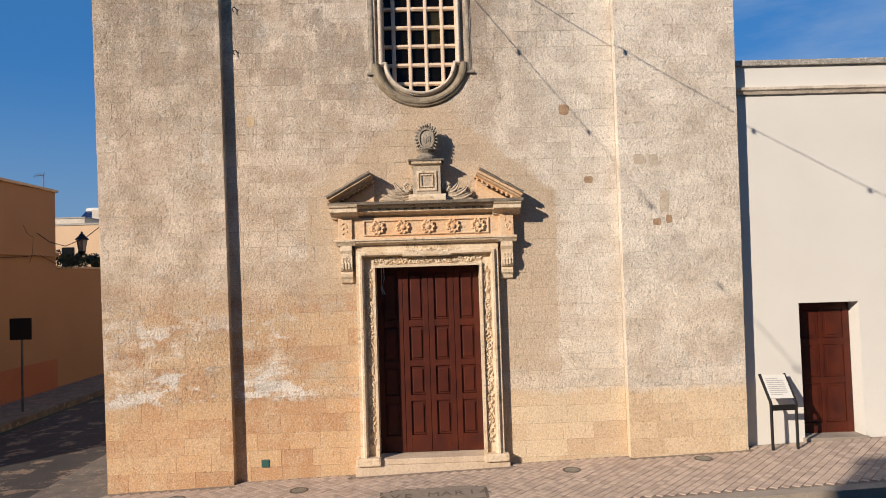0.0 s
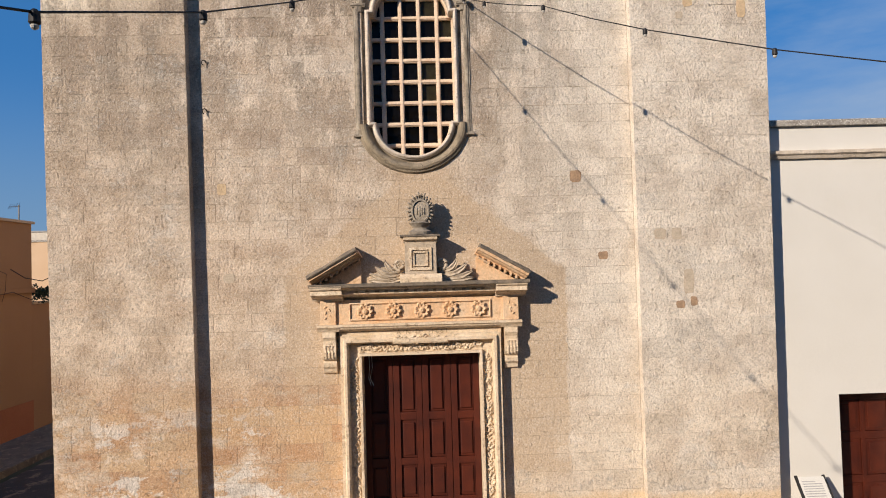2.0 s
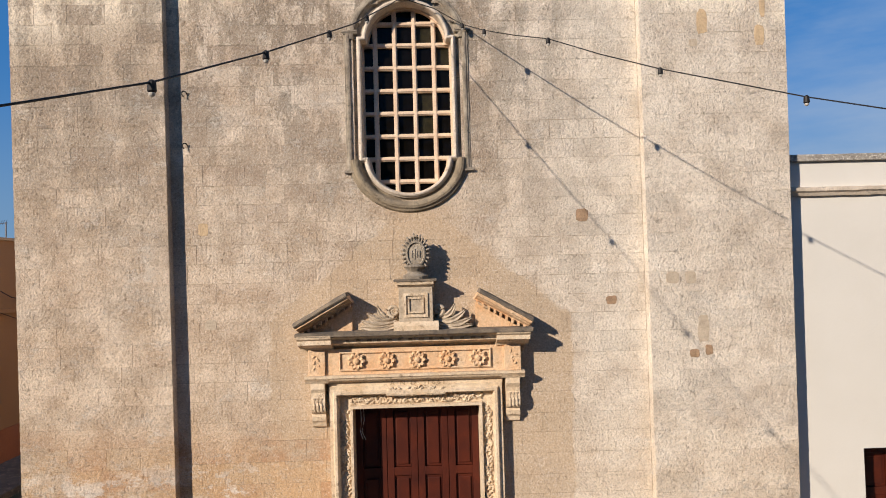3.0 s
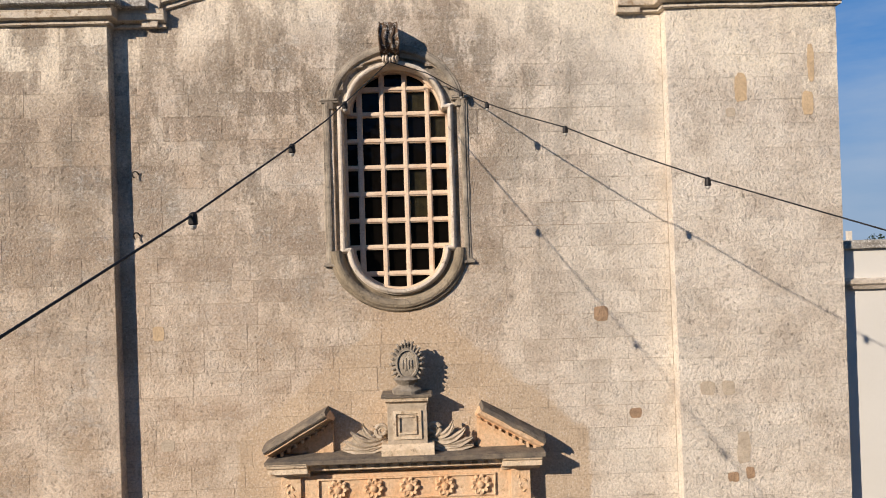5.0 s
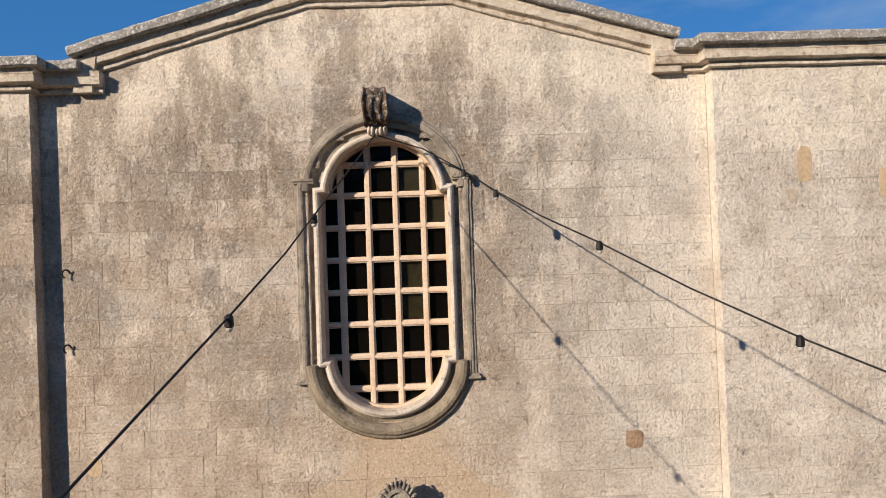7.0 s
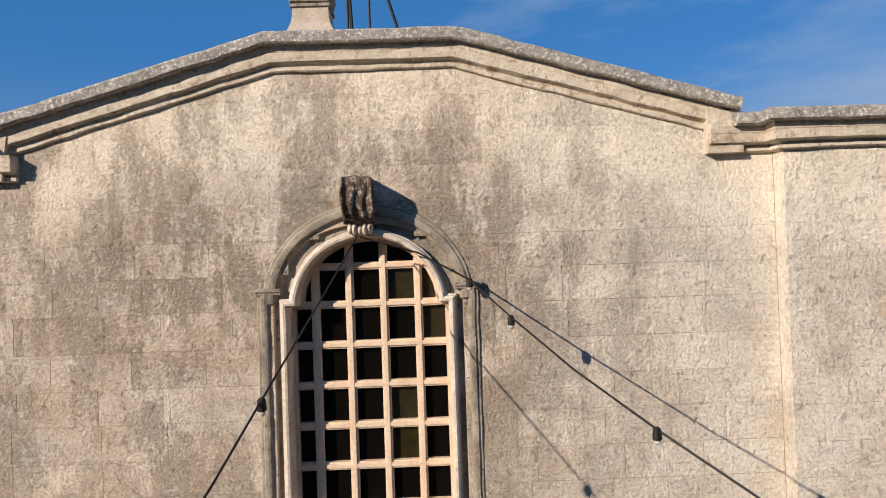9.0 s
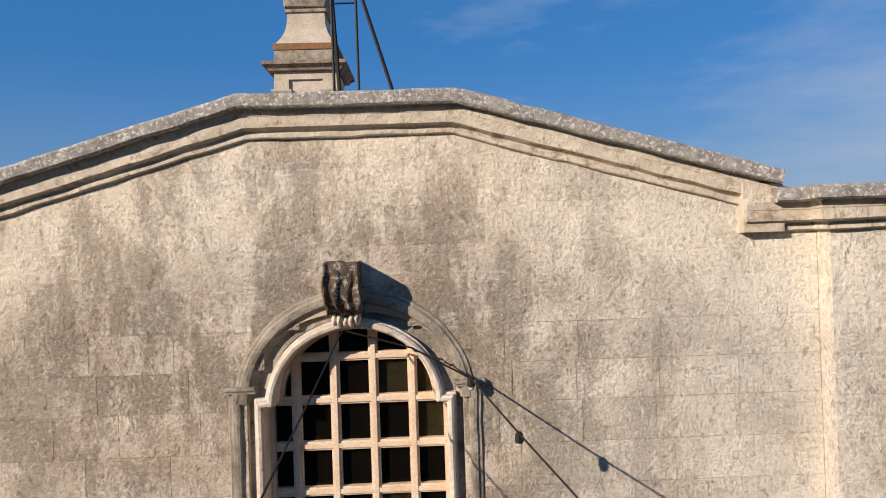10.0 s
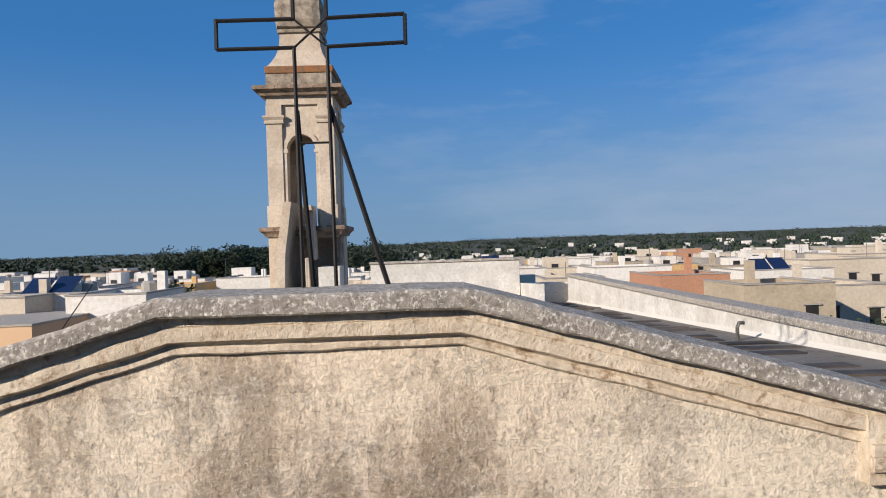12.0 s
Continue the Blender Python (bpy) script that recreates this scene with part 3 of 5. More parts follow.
for i in range(len(ex) - 1):
    for j in range(len(ez) - 1):
        bm = bmesh.new()
        tilt = random.uniform(-0.004, 0.004)
        y = WY + 0.05
        vs = [bm.verts.new(p) for p in ((ex[i], y + tilt, ez[j]), (ex[i + 1], y - tilt, ez[j]), (ex[i + 1], y, ez[j + 1]), (ex[i], y + tilt, ez[j + 1]))]
        f = bm.faces.new(vs)
        bmesh.ops.solidify(bm, geom=[f], thickness=0.004)
        part("pane", bm, AMBER if (i, j) in ((3, 4), (3, 3), (3, 7), (4, 7), (4, 6)) else GLASS, window)
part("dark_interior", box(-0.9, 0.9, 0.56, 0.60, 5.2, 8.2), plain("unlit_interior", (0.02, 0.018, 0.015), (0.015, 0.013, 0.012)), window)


def keystone():
    """A scrolled console: an S profile across the wall, ridged on its face."""
    prof = [(0.0, 8.315), (0.17, 8.315), (0.225, 8.30), (0.25, 8.255), (0.258, 8.19), (0.25, 8.13), (0.225, 8.075), (0.185, 8.03), (0.13, 8.005), (0.10, 7.995), (0.0, 7.99)]
    bm = bmesh.new()
    rows = []
    for k in range(25):
        f = k / 24
        rib = 0.005 * math.cos(f * 6 * math.pi) if 0.06 < f < 0.94 else 0.016
        row = []
        for o, z in prof:
            half = 0.098 + 0.006 * math.sin((z - 8.0) * 10)
            row.append(bm.verts.new((-0.046 + (f - 0.5) * 2 * half, -max(0.0, o + (rib if 0.05 < o else 0)), z)))
        rows.append(row)
    bm.faces.new(rows[0]), bm.faces.new(rows[-1][::-1])
    for p, q in zip(rows, rows[1:]):
        for m in range(len(prof)):
            o = (m + 1) % len(prof)
            bm.faces.new((p[m], p[o], q[o], q[m]))
    return rough(bm, 0.022, 21)


CRUST = plain("black_crust_with_lichen", (0.20, 0.115, 0.06), (0.04, 0.034, 0.03), 9, 0.95, 40, 0.03, dark=(0.42, 0.40, 0.37), spot=(0.53, 0.59))
part("keystone", keystone(), CRUST, window, "black-crusted carved keystone console")
foot = bmesh.new()
for k in range(5):
    one = bmesh.new()
    bmesh.ops.create_icosphere(one, subdivisions=2, radius=1)
    join(foot, one, Matrix.Translation((-0.046 + (k - 2) * 0.034, -0.075 - 0.012 * (k % 2), 7.965 - 0.008 * (2 - abs(k - 2)))) @ Matrix.Diagonal((0.022, 0.05, 0.045, 1)))
box(-0.13, 0.038, -0.085, 0.03, 7.955, 8.0, 0.012, foot)
part("keystone_foot", rough(foot, 0.006, 20), LIPSTONE, window, "pale leaf carving under the keystone")

# ---- the portal ----
portal = thing("portal", "carved limestone doorway surround with a broken pediment", "portal")
JAMB = [(-0.24, 0.0), (0.10, 0.0), (0.10, 0.03), (0.045, 0.04), (0.045, 0.16), (0.13, 0.17), (0.16, 0.185), (0.16, 0.215), (0.12, 0.235), (0.12, 0.275), (0.0, 0.28)]
part("door_surround", rough(moulding([(0.775, 0.10), (0.775, 2.865), (-0.775, 2.865), (-0.775, 0.10)][::-1], JAMB), 0.002), CARVED, portal, "moulded jambs and lintel with worn leaf carving")


def leaf_run(p, q, n, size):
    """Low foliage carving scattered along a band."""
    bm = bmesh.new()
    rr = random.Random(int(1000 * abs(p[0] + p[1] * 3 + n)))
    along = Vector((q[0] - p[0], q[1] - p[1])).normalized()
    for i in range(n):
        t = (i + 0.5) / n
        off = rr.uniform(-0.045, 0.045)
        x, z = p[0] + (q[0] - p[0]) * t - along.y * off, p[1] + (q[1] - p[1]) * t + along.x * off
        one = bmesh.new()
        bmesh.ops.create_icosphere(one, subdivisions=1, radius=1)
        a = math.atan2(along.y, along.x) + (0.7 if i % 2 else -0.7) + rr.uniform(-0.4, 0.4)
        k = size * rr.uniform(0.5, 0.9)
        join(bm, one, Matrix.Translation((x, -0.045, z)) @ Matrix.Rotation(-a, 4, "Y") @ Matrix.Diagonal((k, k * 0.75, k * 0.42, 1)))
    return bm


part("carved_leaves", leaf_run((-0.875, 0.25), (-0.875, 2.85), 190, 0.056), CARVED, portal)
part("carved_leaves", leaf_run((0.875, 0.25), (0.875, 2.85), 190, 0.056), CARVED, portal)
part("carved_leaves", leaf_run((-0.80, 2.965), (0.80, 2.965), 150, 0.056), CARVED, portal)
for s in (-1, 1):
    part("jamb_base", rough(box(s * 0.935 - 0.18, s * 0.935 + 0.18, -0.185, 0.1, -0.015, 0.10, 0.02), 0.008), CARVED, portal)
part("lintel_cap", rough(moulding(dense([(-0.36, 3.02), (0.36, 3.02)]), [(0, 0), (0.15, 0), (0.16, 0.02), (0.14, 0.05), (0.12, 0.10), (0, 0.10)]), 0.002), CARVED, portal)
cap_leaves = leaf_run((-0.34, 3.075), (0.34, 3.075), 60, 0.05)
bmesh.ops.translate(cap_leaves, vec=(0, -0.085, 0), verts=cap_leaves.verts)
part("carved_leaves", cap_leaves, CARVED, portal)
part("lower_panel", box(-1.06, 1.06, -0.10, 0.03, 3.13, 3.262), CARVED, portal)
part("dentil_band", rough(moulding([(-1.10, 3.20), (1.10, 3.20)], [(0, 0), (0.14, 0), (0.19, 0.03), (0.20, 0.05), (0.22, 0.062), (0.22, 0.09), (0, 0.09)]), 0.002), CARVED, portal)
part("frieze", rough(box(-1.09, 1.09, -0.13, 0.03, 3.29, 3.60, 0.004), 0.002), WARM, portal, "orange-tinted limestone frieze")
beads = bmesh.new()
for k in range(62):
    box(-1.085 + 0.035 * k, -1.065 + 0.035 * k, -0.175, -0.13, 3.222, 3.245, 0.0, beads)
tagged(part("bead_row", beads, CARVED, portal), kind="stuff")
part("frieze_panel", moulding([(-0.92, 3.335), (0.93, 3.335), (0.93, 3.565), (-0.92, 3.565)], [(0.125, 0), (0.15, 0), (0.155, 0.012), (0.145, 0.022), (0.125, 0.022)], closed=True), WARM, portal)


def petals(rings, lobes, sides, squash=1.0):
    """Turned relief whose rings of (radius, height, lobe depth) swell into petals; faces the street."""
    bm = bmesh.new()
    loops = []
    for r, h, d in rings:
        loop = []
        for k in range(sides):
            t = 2 * math.pi * k / sides
            q = r * (1 + d * abs(math.cos(lobes * t / 2)) - d * 0.5)
            loop.append(bm.verts.new((q * math.cos(t), -h, q * math.sin(t) * squash)))
        loops.append(loop)
    for p, q in zip(loops, loops[1:]):
        for k in range(sides):
            bm.faces.new((p[k], p[(k + 1) % sides], q[(k + 1) % sides], q[k]))
    bm.faces.new(loops[-1])
    bm.faces.new(loops[0][::-1])
    return bm


def rosette():
    return petals([(0.092, -0.02, 0.35), (0.095, 0.012, 0.35), (0.078, 0.028, 0.30), (0.048, 0.010, 0.15), (0.036, 0.008, 0.0), (0.034, 0.030, 0.0), (0.018, 0.042, 0.0)], 9, 72)


for x in (-0.71, -0.34, 0.03, 0.40, 0.77):
    r = part("rosette", rosette(), WARM, portal)
    r.location = (x, -0.145, 3.45)


def bracket(s):
    bm = bmesh.new()
    x0, x1 = sorted((s * 1.10, s * 1.27))
    prof = [(0.0, 3.20), (0.165, 3.20), (0.17, 3.13), (0.14, 3.08), (0.14, 3.03), (0.16, 3.0), (0.168, 2.94), (0.155, 2.88), (0.12, 2.835), (0.085, 2.82), (0.10, 2.79), (0.09, 2.74), (0.06, 2.71), (0.045, 2.66), (0.0, 2.64)]
    a = [bm.verts.new((x0, -o, z)) for o, z in prof]
    b = [bm.verts.new((x1, -o, z)) for o, z in prof]
    bm.faces.new(a), bm.faces.new(b[::-1])
    for i in range(len(a)):
        j = (i + 1) % len(a)
        bm.faces.new((a[i], a[j], b[j], b[i]))
    for k in (0.25, 0.5, 0.75):
        join(bm, tube([(x0 + (x1 - x0) * k, -0.158, 3.02), (x0 + (x1 - x0) * k, -0.168, 2.94), (x0 + (x1 - x0) * k, -0.14, 2.86)], 0.016, 6))
    return bm


for s in (-1, 1):
    part("bracket", rough(bracket(s), 0.004), CARVED, portal, "scrolled stone bracket")
    part("bracket_cap", rough(moulding([(s * 1.19 - 0.14, 3.20), (s * 1.19 + 0.14, 3.20)], [(0, 0), (0.17, 0), (0.19, 0.03), (0.22, 0.06), (0.22, 0.09), (0, 0.09)]), 0.003), CARVED, portal)
    part("frieze_block", rough(box(s * 1.19 - 0.10, s * 1.19 + 0.10, -0.165, 0.03, 3.29, 3.60, 0.005), 0.003), WARM, portal)
    one = leaf_run((s * 1.19, 3.36), (s * 1.19, 3.54), 5, 0.045)
    bmesh.ops.translate(one, vec=(0, -0.115, 0), verts=one.verts)
    part("block_carving", one, WARM, portal)
TOPC = [(0, 0), (0.16, 0), (0.18, 0.03), (0.24, 0.05), (0.27, 0.07), (0.33, 0.08), (0.33, 0.13), (0.36, 0.15), (0.375, 0.19), (0, 0.19)]
part("main_cornice", rough(moulding(dense([(-1.09, 3.60), (1.11, 3.60)]), [(o - 0.09 if o > 0.1 else o, u) for o, u in TOPC]), 0.004), CARVED, portal, "projecting cornice of the doorway")
for s in (-1, 1):
    part("cornice_end", rough(moulding(dense([(s * 1.19 - 0.20, 3.60), (s * 1.19 + 0.20, 3.60)]), TOPC), 0.004), CARVED, portal)
part("cornice_top", rough(box(-1.41, 1.43, -0.372, 0.03, 3.772, 3.815, 0.004), 0.012, 9), MOSSY, portal, "blackened weathered top of the cornice")
DENT = [(0, 0), (0.15, 0), (0.16, 0.02), (0.22, 0.04), (0.24, 0.06), (0.30, 0.065), (0.30, 0.10), (0, 0.10)]
RAKETOP = [(0, 0.096), (0.318, 0.096), (0.326, 0.112), (0.30, 0.140), (0.16, 0.160), (0, 0.158)]
for s in (-1, 1):
    lo, hi = (1.38, 3.80), (0.74, 4.16)
    pts = [(s * lo[0], lo[1]), (s * hi[0], hi[1])]
    pts = dense(pts if s < 0 else pts[::-1])
    part("raking_cornice", rough(moulding(pts, DENT), 0.004), WARM, portal, "half of the broken pediment, sloping cornice")
    part("raking_top", rough(moulding(pts, RAKETOP), 0.016, 11), MOSSY, portal, "black weathered top of the sloping cornice")
    tri = [(s * 1.30, 3.80), (s * 0.76, 3.80), (s * 0.76, 4.12)]
    part("tympanum", slab(tri if s < 0 else tri[::-1], -0.06, 0.03), WARM, portal)
    for k in range(9):
        t = (k + 0.5) / 9
        x, z = lo[0] + (hi[0] - lo[0]) * t, lo[1] + (hi[1] - lo[1]) * t
        d = box(-0.013, 0.013, -0.19, -0.15, -0.035, 0.005)
        bmesh.ops.transform(d, matrix=Matrix.Translation((s * x, 0, z)), verts=d.verts)
        part("dentil", d, WARM, portal)
PX = 0.03
part("pedestal_foot", rough(moulding([(PX - 0.27, 3.80), (PX + 0.27, 3.80)], [(0, 0), (0.30, 0), (0.30, 0.07), (0.27, 0.10), (0.25, 0.12), (0, 0.12)]), 0.003), CARVED, portal)
part("pedestal", rough(box(PX - 0.205, PX + 0.205, -0.24, 0.03, 3.90, 4.33, 0.006), 0.003), SCROLLSTONE, portal, "square stone pedestal with a framed panel")
for a, b in ((0.145, 0.03), (0.095, 0.018)):
    part("panel_frame", moulding([(PX - a, 4.115 - a), (PX + a, 4.115 - a), (PX + a, 4.115 + a), (PX - a, 4.115 + a)], [(0.235, 0), (0.258, 0), (0.258, b), (0.235, b)], closed=True), CARVED, portal)
part("pedestal_cap", rough(moulding([(PX - 0.22, 4.33), (PX + 0.22, 4.33)], [(0, 0), (0.24, 0), (0.25, 0.02), (0.29, 0.035), (0.30, 0.075), (0, 0.075)]), 0.004), CARVED, portal)
part("pedestal_top", rough(box(PX - 0.26, PX + 0.26, -0.31, 0.03, 4.402, 4.43, 0.006), 0.005), MOSSY, portal, "mossy top slab of the pedestal")


def leaf_blade(points, width, thick):
    """A curling leaf: a tapered strip with a raised middle rib, bent along an x-z line in front of the wall."""
    bm = bmesh.new()
    rows, n = [], len(points) - 1
    for i, (x, y, z) in enumerate(points):
        px, pz = points[max(i - 1, 0)], points[min(i + 1, n)]
        d = Vector((pz[0] - px[0], pz[2] - px[2])).normalized()
        f = i / n
        w = width * (0.55 + 0.75 * math.sin(math.pi * min(1.0, f * 0.85 + 0.12))) * (1.0 if f < 0.9 else 0.6)
        w *= 1 + 0.12 * math.sin(f * 22)
        nx, nz = -d.y, d.x
        rows.append([bm.verts.new(p) for p in ((x + nx * w, y + thick, z + nz * w), (x + nx * w * 0.55, y - thick * 0.7, z + nz * w * 0.55), (x, y - thick * 0.1, z), (x - nx * w * 0.55, y - thick * 0.9, z - nz * w * 0.55), (x - nx * w, y + thick * 0.6, z - nz * w), (x, y + thick * 2.2, z))])
    for p, q in zip(rows, rows[1:]):
        for k in range(6):
            bm.faces.new((p[k], p[(k + 1) % 6], q[(k + 1) % 6], q[k]))
    bm.faces.new(rows[0][::-1])
    bm.faces.new(rows[-1])
    return bm


def scroll(s):
    """Acanthus scroll leaning on the pedestal: overlapping leaves sweeping outwards over a back slab, with a small volute."""
    out = [(0.18, 3.80), (0.66, 3.80), (0.69, 3.85), (0.60, 3.93), (0.52, 4.02), (0.44, 4.03), (0.36, 3.99), (0.26, 3.99), (0.18, 4.04)]
    pts = [(PX + s * x, z) for x, z in out]
    bm = slab(pts if s > 0 else pts[::-1], -0.07, 0.0)
    for x0, z0, x1, z1, sag, w in ((0.20, 3.87, 0.71, 3.865, 0.035, 0.036), (0.21, 3.92, 0.70, 3.955, 0.075, 0.036), (0.23, 3.955, 0.62, 4.045, 0.085, 0.034), (0.27, 3.98, 0.50, 4.13, 0.075, 0.030)):
        rib = []
        for i in range(13):
            f = i / 12
            hook = 0.05 * max(0.0, f - 0.8) / 0.2
            rib.append((PX + s * (x0 + (x1 - x0) * f - hook * 0.5), -0.10 - 0.06 * math.sin(f * 2.7), z0 + (z1 - z0) * f - sag * math.sin(f * math.pi) - hook * 0.3))
        join(bm, leaf_blade(rib, w, 0.020))
    curl = [(PX + s * (0.27 + 0.065 * math.cos(t) * (1 - t / 11)), -0.14, 4.045 + 0.065 * math.sin(t) * (1 - t / 11)) for t in (0.45 * i - 1.5 for i in range(22))]
    join(bm, tube(curl, 0.026, 7, 0.014))
    return rough(bm, 0.006, 14)


for s in (-1, 1):
    part("scroll", scroll(s), SCROLLSTONE, portal, "leafy carved volute beside the pedestal")


def medallion():
    """An oval shield inside a ring of deep-cut rays."""
    bm = rough(petals([(0.150, -0.03, 0.0), (0.158, 0.0, 0.10), (0.150, 0.020, 0.10), (0.122, 0.024, 0.0), (0.118, 0.050, 0.0), (0.100, 0.056, 0.0), (0.095, 0.036, 0.0), (0.03, 0.048, 0.0)], 26, 104, 1.36), 0.003, 12)
    return bm


def sun_ray(k):
    a = 2 * math.pi * k / 26
    c, d = math.cos(a), math.sin(a)
    reach = 0.180 if k % 2 else 0.166
    return tube([(0.115 * c, -0.028, 0.115 * 1.36 * d), (reach * 0.9 * c, -0.036, reach * 1.26 * d), (reach * c, -0.014, reach * 1.34 * d)], 0.010, 6, 0.014)


md = part("medallion", medallion(), SURROUND, portal, "oval sunburst medallion in grey stone")
md.location = (PX + 0.015, -0.19, 4.735)
for k in range(26):
    part("ray", sun_ray(k), SURROUND, md)
for k, (x, w, h) in enumerate(((-0.045, 0.012, 0.09), (-0.012, 0.012, 0.13), (0.016, 0.012, 0.09), (0.045, 0.012, 0.085))):
    part("monogram_bar", box(PX + 0.015 + x - w / 2, PX + 0.015 + x + w / 2, -0.245, -0.215, 4.735 - h / 2, 4.735 + h / 2, 0.003), SURROUND, portal)
part("medallion_foot", rough(lathe([(0.15, 0), (0.155, 0.04), (0.11, 0.065), (0.09, 0.09), (0.12, 0.13), (0.14, 0.15), (0.10, 0.17)], 20, (PX, -0.17, 4.43)), 0.004), SURROUND, portal)

def lettering(name, text, size, m, material, parent, label, depth=0.002, step=0.74):
    """Cut or laid letters, one object each, evenly spaced about the pose m."""
    for i, ch in enumerate(text):
        if ch == " ":
            continue
        cu = bpy.data.curves.new(name, "FONT")
        cu.body, cu.size, cu.extrude = ch, size, depth
        cu.align_x, cu.align_y = "CENTER", "CENTER"
        tmp = bpy.data.objects.new(name, cu)
        me = bpy.data.meshes.new_from_object(tmp)
        bpy.data.objects.remove(tmp)
        me.materials.append(material)
        ob = new(name, me)
        ob.parent = parent
        ob.matrix_basis = m @ Matrix.Translation(((i - (len(text) - 1) / 2) * size * step, 0, 0))
        ob["label"] = label


CUT = plain("shadowed_letter_cut", (0.36, 0.26, 0.16), (0.42, 0.31, 0.20), 12)
lettering("letter", "A\u00b7N\u00b7D\u00b7 1661", 0.085, pose(0.03, -0.102, 3.165, 90, 0, 0), CUT, portal, "cut letters and date on the lintel")
for k in range(14):
    w = 0.035 + 0.03 * ((k * 7) % 5) / 5
    part("worn_inscription", box(-0.82 + 0.125 * k, -0.82 + 0.125 * k + w, -0.248, -0.235, 3.690, 3.722), CUT, portal)

# ---- the church door ----
DOORSTEP = plain("worn_pale_doorstep", (0.66, 0.52, 0.38), (0.54, 0.41, 0.29), 4, 0.85, 40, 0.006, dark=(0.40, 0.29, 0.20))
wire = thing("loose_wires", "two thin white wires hanging in the doorway corner", "cable")
for dx in (0.0, 0.035):
    part("wire", tube([(-0.69 + dx, 0.02, 2.86), (-0.685 + dx, 0.03, 2.70), (-0.70 + dx * 0.5, 0.04, 2.56), (-0.67 + dx, 0.03, 2.46)], 0.004, 5), WHITE, wire)
door = thing("door_1", "dark red-brown panelled timber church door in four folds", "door", kind="structure")
DY = 0.21
part("door_board", box(-0.80, 0.80, DY + 0.02, DY + 0.06, 0.06, 2.90), WOOD, door)


def leaf_panel(x0, x1, z0, z1):
    bm = box(x0, x1, DY + 0.008, DY + 0.03, z0, z1, 0.004)
    box(x0 + 0.03, x1 - 0.03, DY - 0.012, DY + 0.012, z0 + 0.035, z1 - 0.035, 0.008, bm)
    return bm


for i in range(4):
    x0 = -0.775 + i * 0.3875
    x1 = x0 + 0.3875
    for a, b in ((x0 + 0.004, x0 + 0.085), (x1 - 0.085, x1 - 0.004)):
        part("stile", box(a, b, DY - 0.018, DY + 0.03, 0.08, 2.88, 0.004), WOOD, door)
    for z0, z1 in ((0.08, 0.33), (0.84, 0.93), (1.36, 1.45), (1.96, 2.06), (2.79, 2.88)):
        part("rail", box(x0 + 0.085, x1 - 0.085, DY - 0.016, DY + 0.03, z0, z1, 0.004), WOOD, door)
    for z0, z1 in ((0.33, 0.84), (0.93, 1.36), (1.45, 1.96), (2.06, 2.79)):
        part("panel", leaf_panel(x0 + 0.088, x1 - 0.088, z0 + 0.004, z1 - 0.004), WOOD, door)
part("threshold", rough(box(-0.79, 0.79, -0.125, 0.5, -0.012, 0.072, 0.012), 0.004), DOORSTEP, door, "worn grey stone doorstep")
part("step_plinth", rough(box(-1.13, 1.13, -0.135, 0.03, -0.35, -0.016, 0.008), 0.004), DOORSTEP, door, "pale stone base course under the doorway")

METAL = plain("dull_galvanised_steel", (0.16, 0.15, 0.145), (0.11, 0.105, 0.10), 8, 0.5, 60, 0.001, 0.6)

# ---- church body, roof and parapets ----
tagged(part("wall_flank_west", box(-4.70, -4.2, 0.552, 24, -0.8, 8.3), STONE), "weathered limestone side wall of the church", "wall", kind="structure")
tagged(part("wall_flank_east", box(4.26, 4.60, 0.552, 24, -0.8, 7.49), STONE), "weathered limestone side wall of the church", "wall", kind="structure")
tagged(part("wall_back", box(-4.7, 4.6, 24, 24.4, -0.8, 8.3), STONE), "weathered limestone back wall of the church", "wall", kind="structure")
ROOF = plain("stained_roof_slabs", (0.22, 0.20, 0.175), (0.16, 0.145, 0.125), 1.2, 0.9, 20, 0.006, dark=(0.075, 0.06, 0.05))
LIME = plain("streaked_white_limewash", (0.72, 0.70, 0.655), (0.52, 0.50, 0.455), 1.6, 0.92, 15, 0.012, dark=(0.40, 0.38, 0.34), spot=(0.52, 0.80))
def deck(y):
    return 8.55 - 0.0435 * y


def falling(bm):
    """Tilts a thing built level at y = 0 so that it follows the fall of the roof."""
    for v in bm.verts:
        v.co.z += deck(v.co.y) - deck(0)
    return bm


roof = tagged(part("roof", falling(box(-4.2, 4.375, 0.552, 19.9, deck(0) - 0.3, deck(0))), ROOF), "flat roof of grey stained stone slabs", "roof", kind="structure")
SLATE = plain("dark_wet_roof_stone", (0.055, 0.042, 0.034), (0.12, 0.095, 0.075), 3, 0.7, 30, 0.006, vary=0.5)
for i in range(34):
    y = 1.0 + i * 0.45
    if i % 6 != 4:
        x0 = 3.55 + 0.10 * math.sin(i * 2.1)
        part("roof_slab", falling(rough(box(x0, x0 + 0.5 + 0.18 * math.sin(i * 1.3), y, y + 0.24, deck(0) - 0.01, deck(0) + 0.015, 0.004), 0.015, 3)), SLATE, roof)
para = thing("roof_parapet", "white limewashed roof parapet streaked with grey", "parapet", kind="structure")
part("parapet_wall", rough(box(4.38, 4.62, 0.60, 16.4, 7.5, 8.56, 0.01), 0.004), LIME, para)
part("parapet_coping", rough(box(4.34, 4.72, 0.60, 16.4, 8.561, 8.65, 0.015), 0.008), COPING, para, "grey lichened coping slabs")
part("skirting_fillet", falling(slab([(4.32, deck(0)), (4.38, deck(0)), (4.38, deck(0) + 0.05)], 0.6, 16.4)), WHITE, para, "white waterproofing strip")
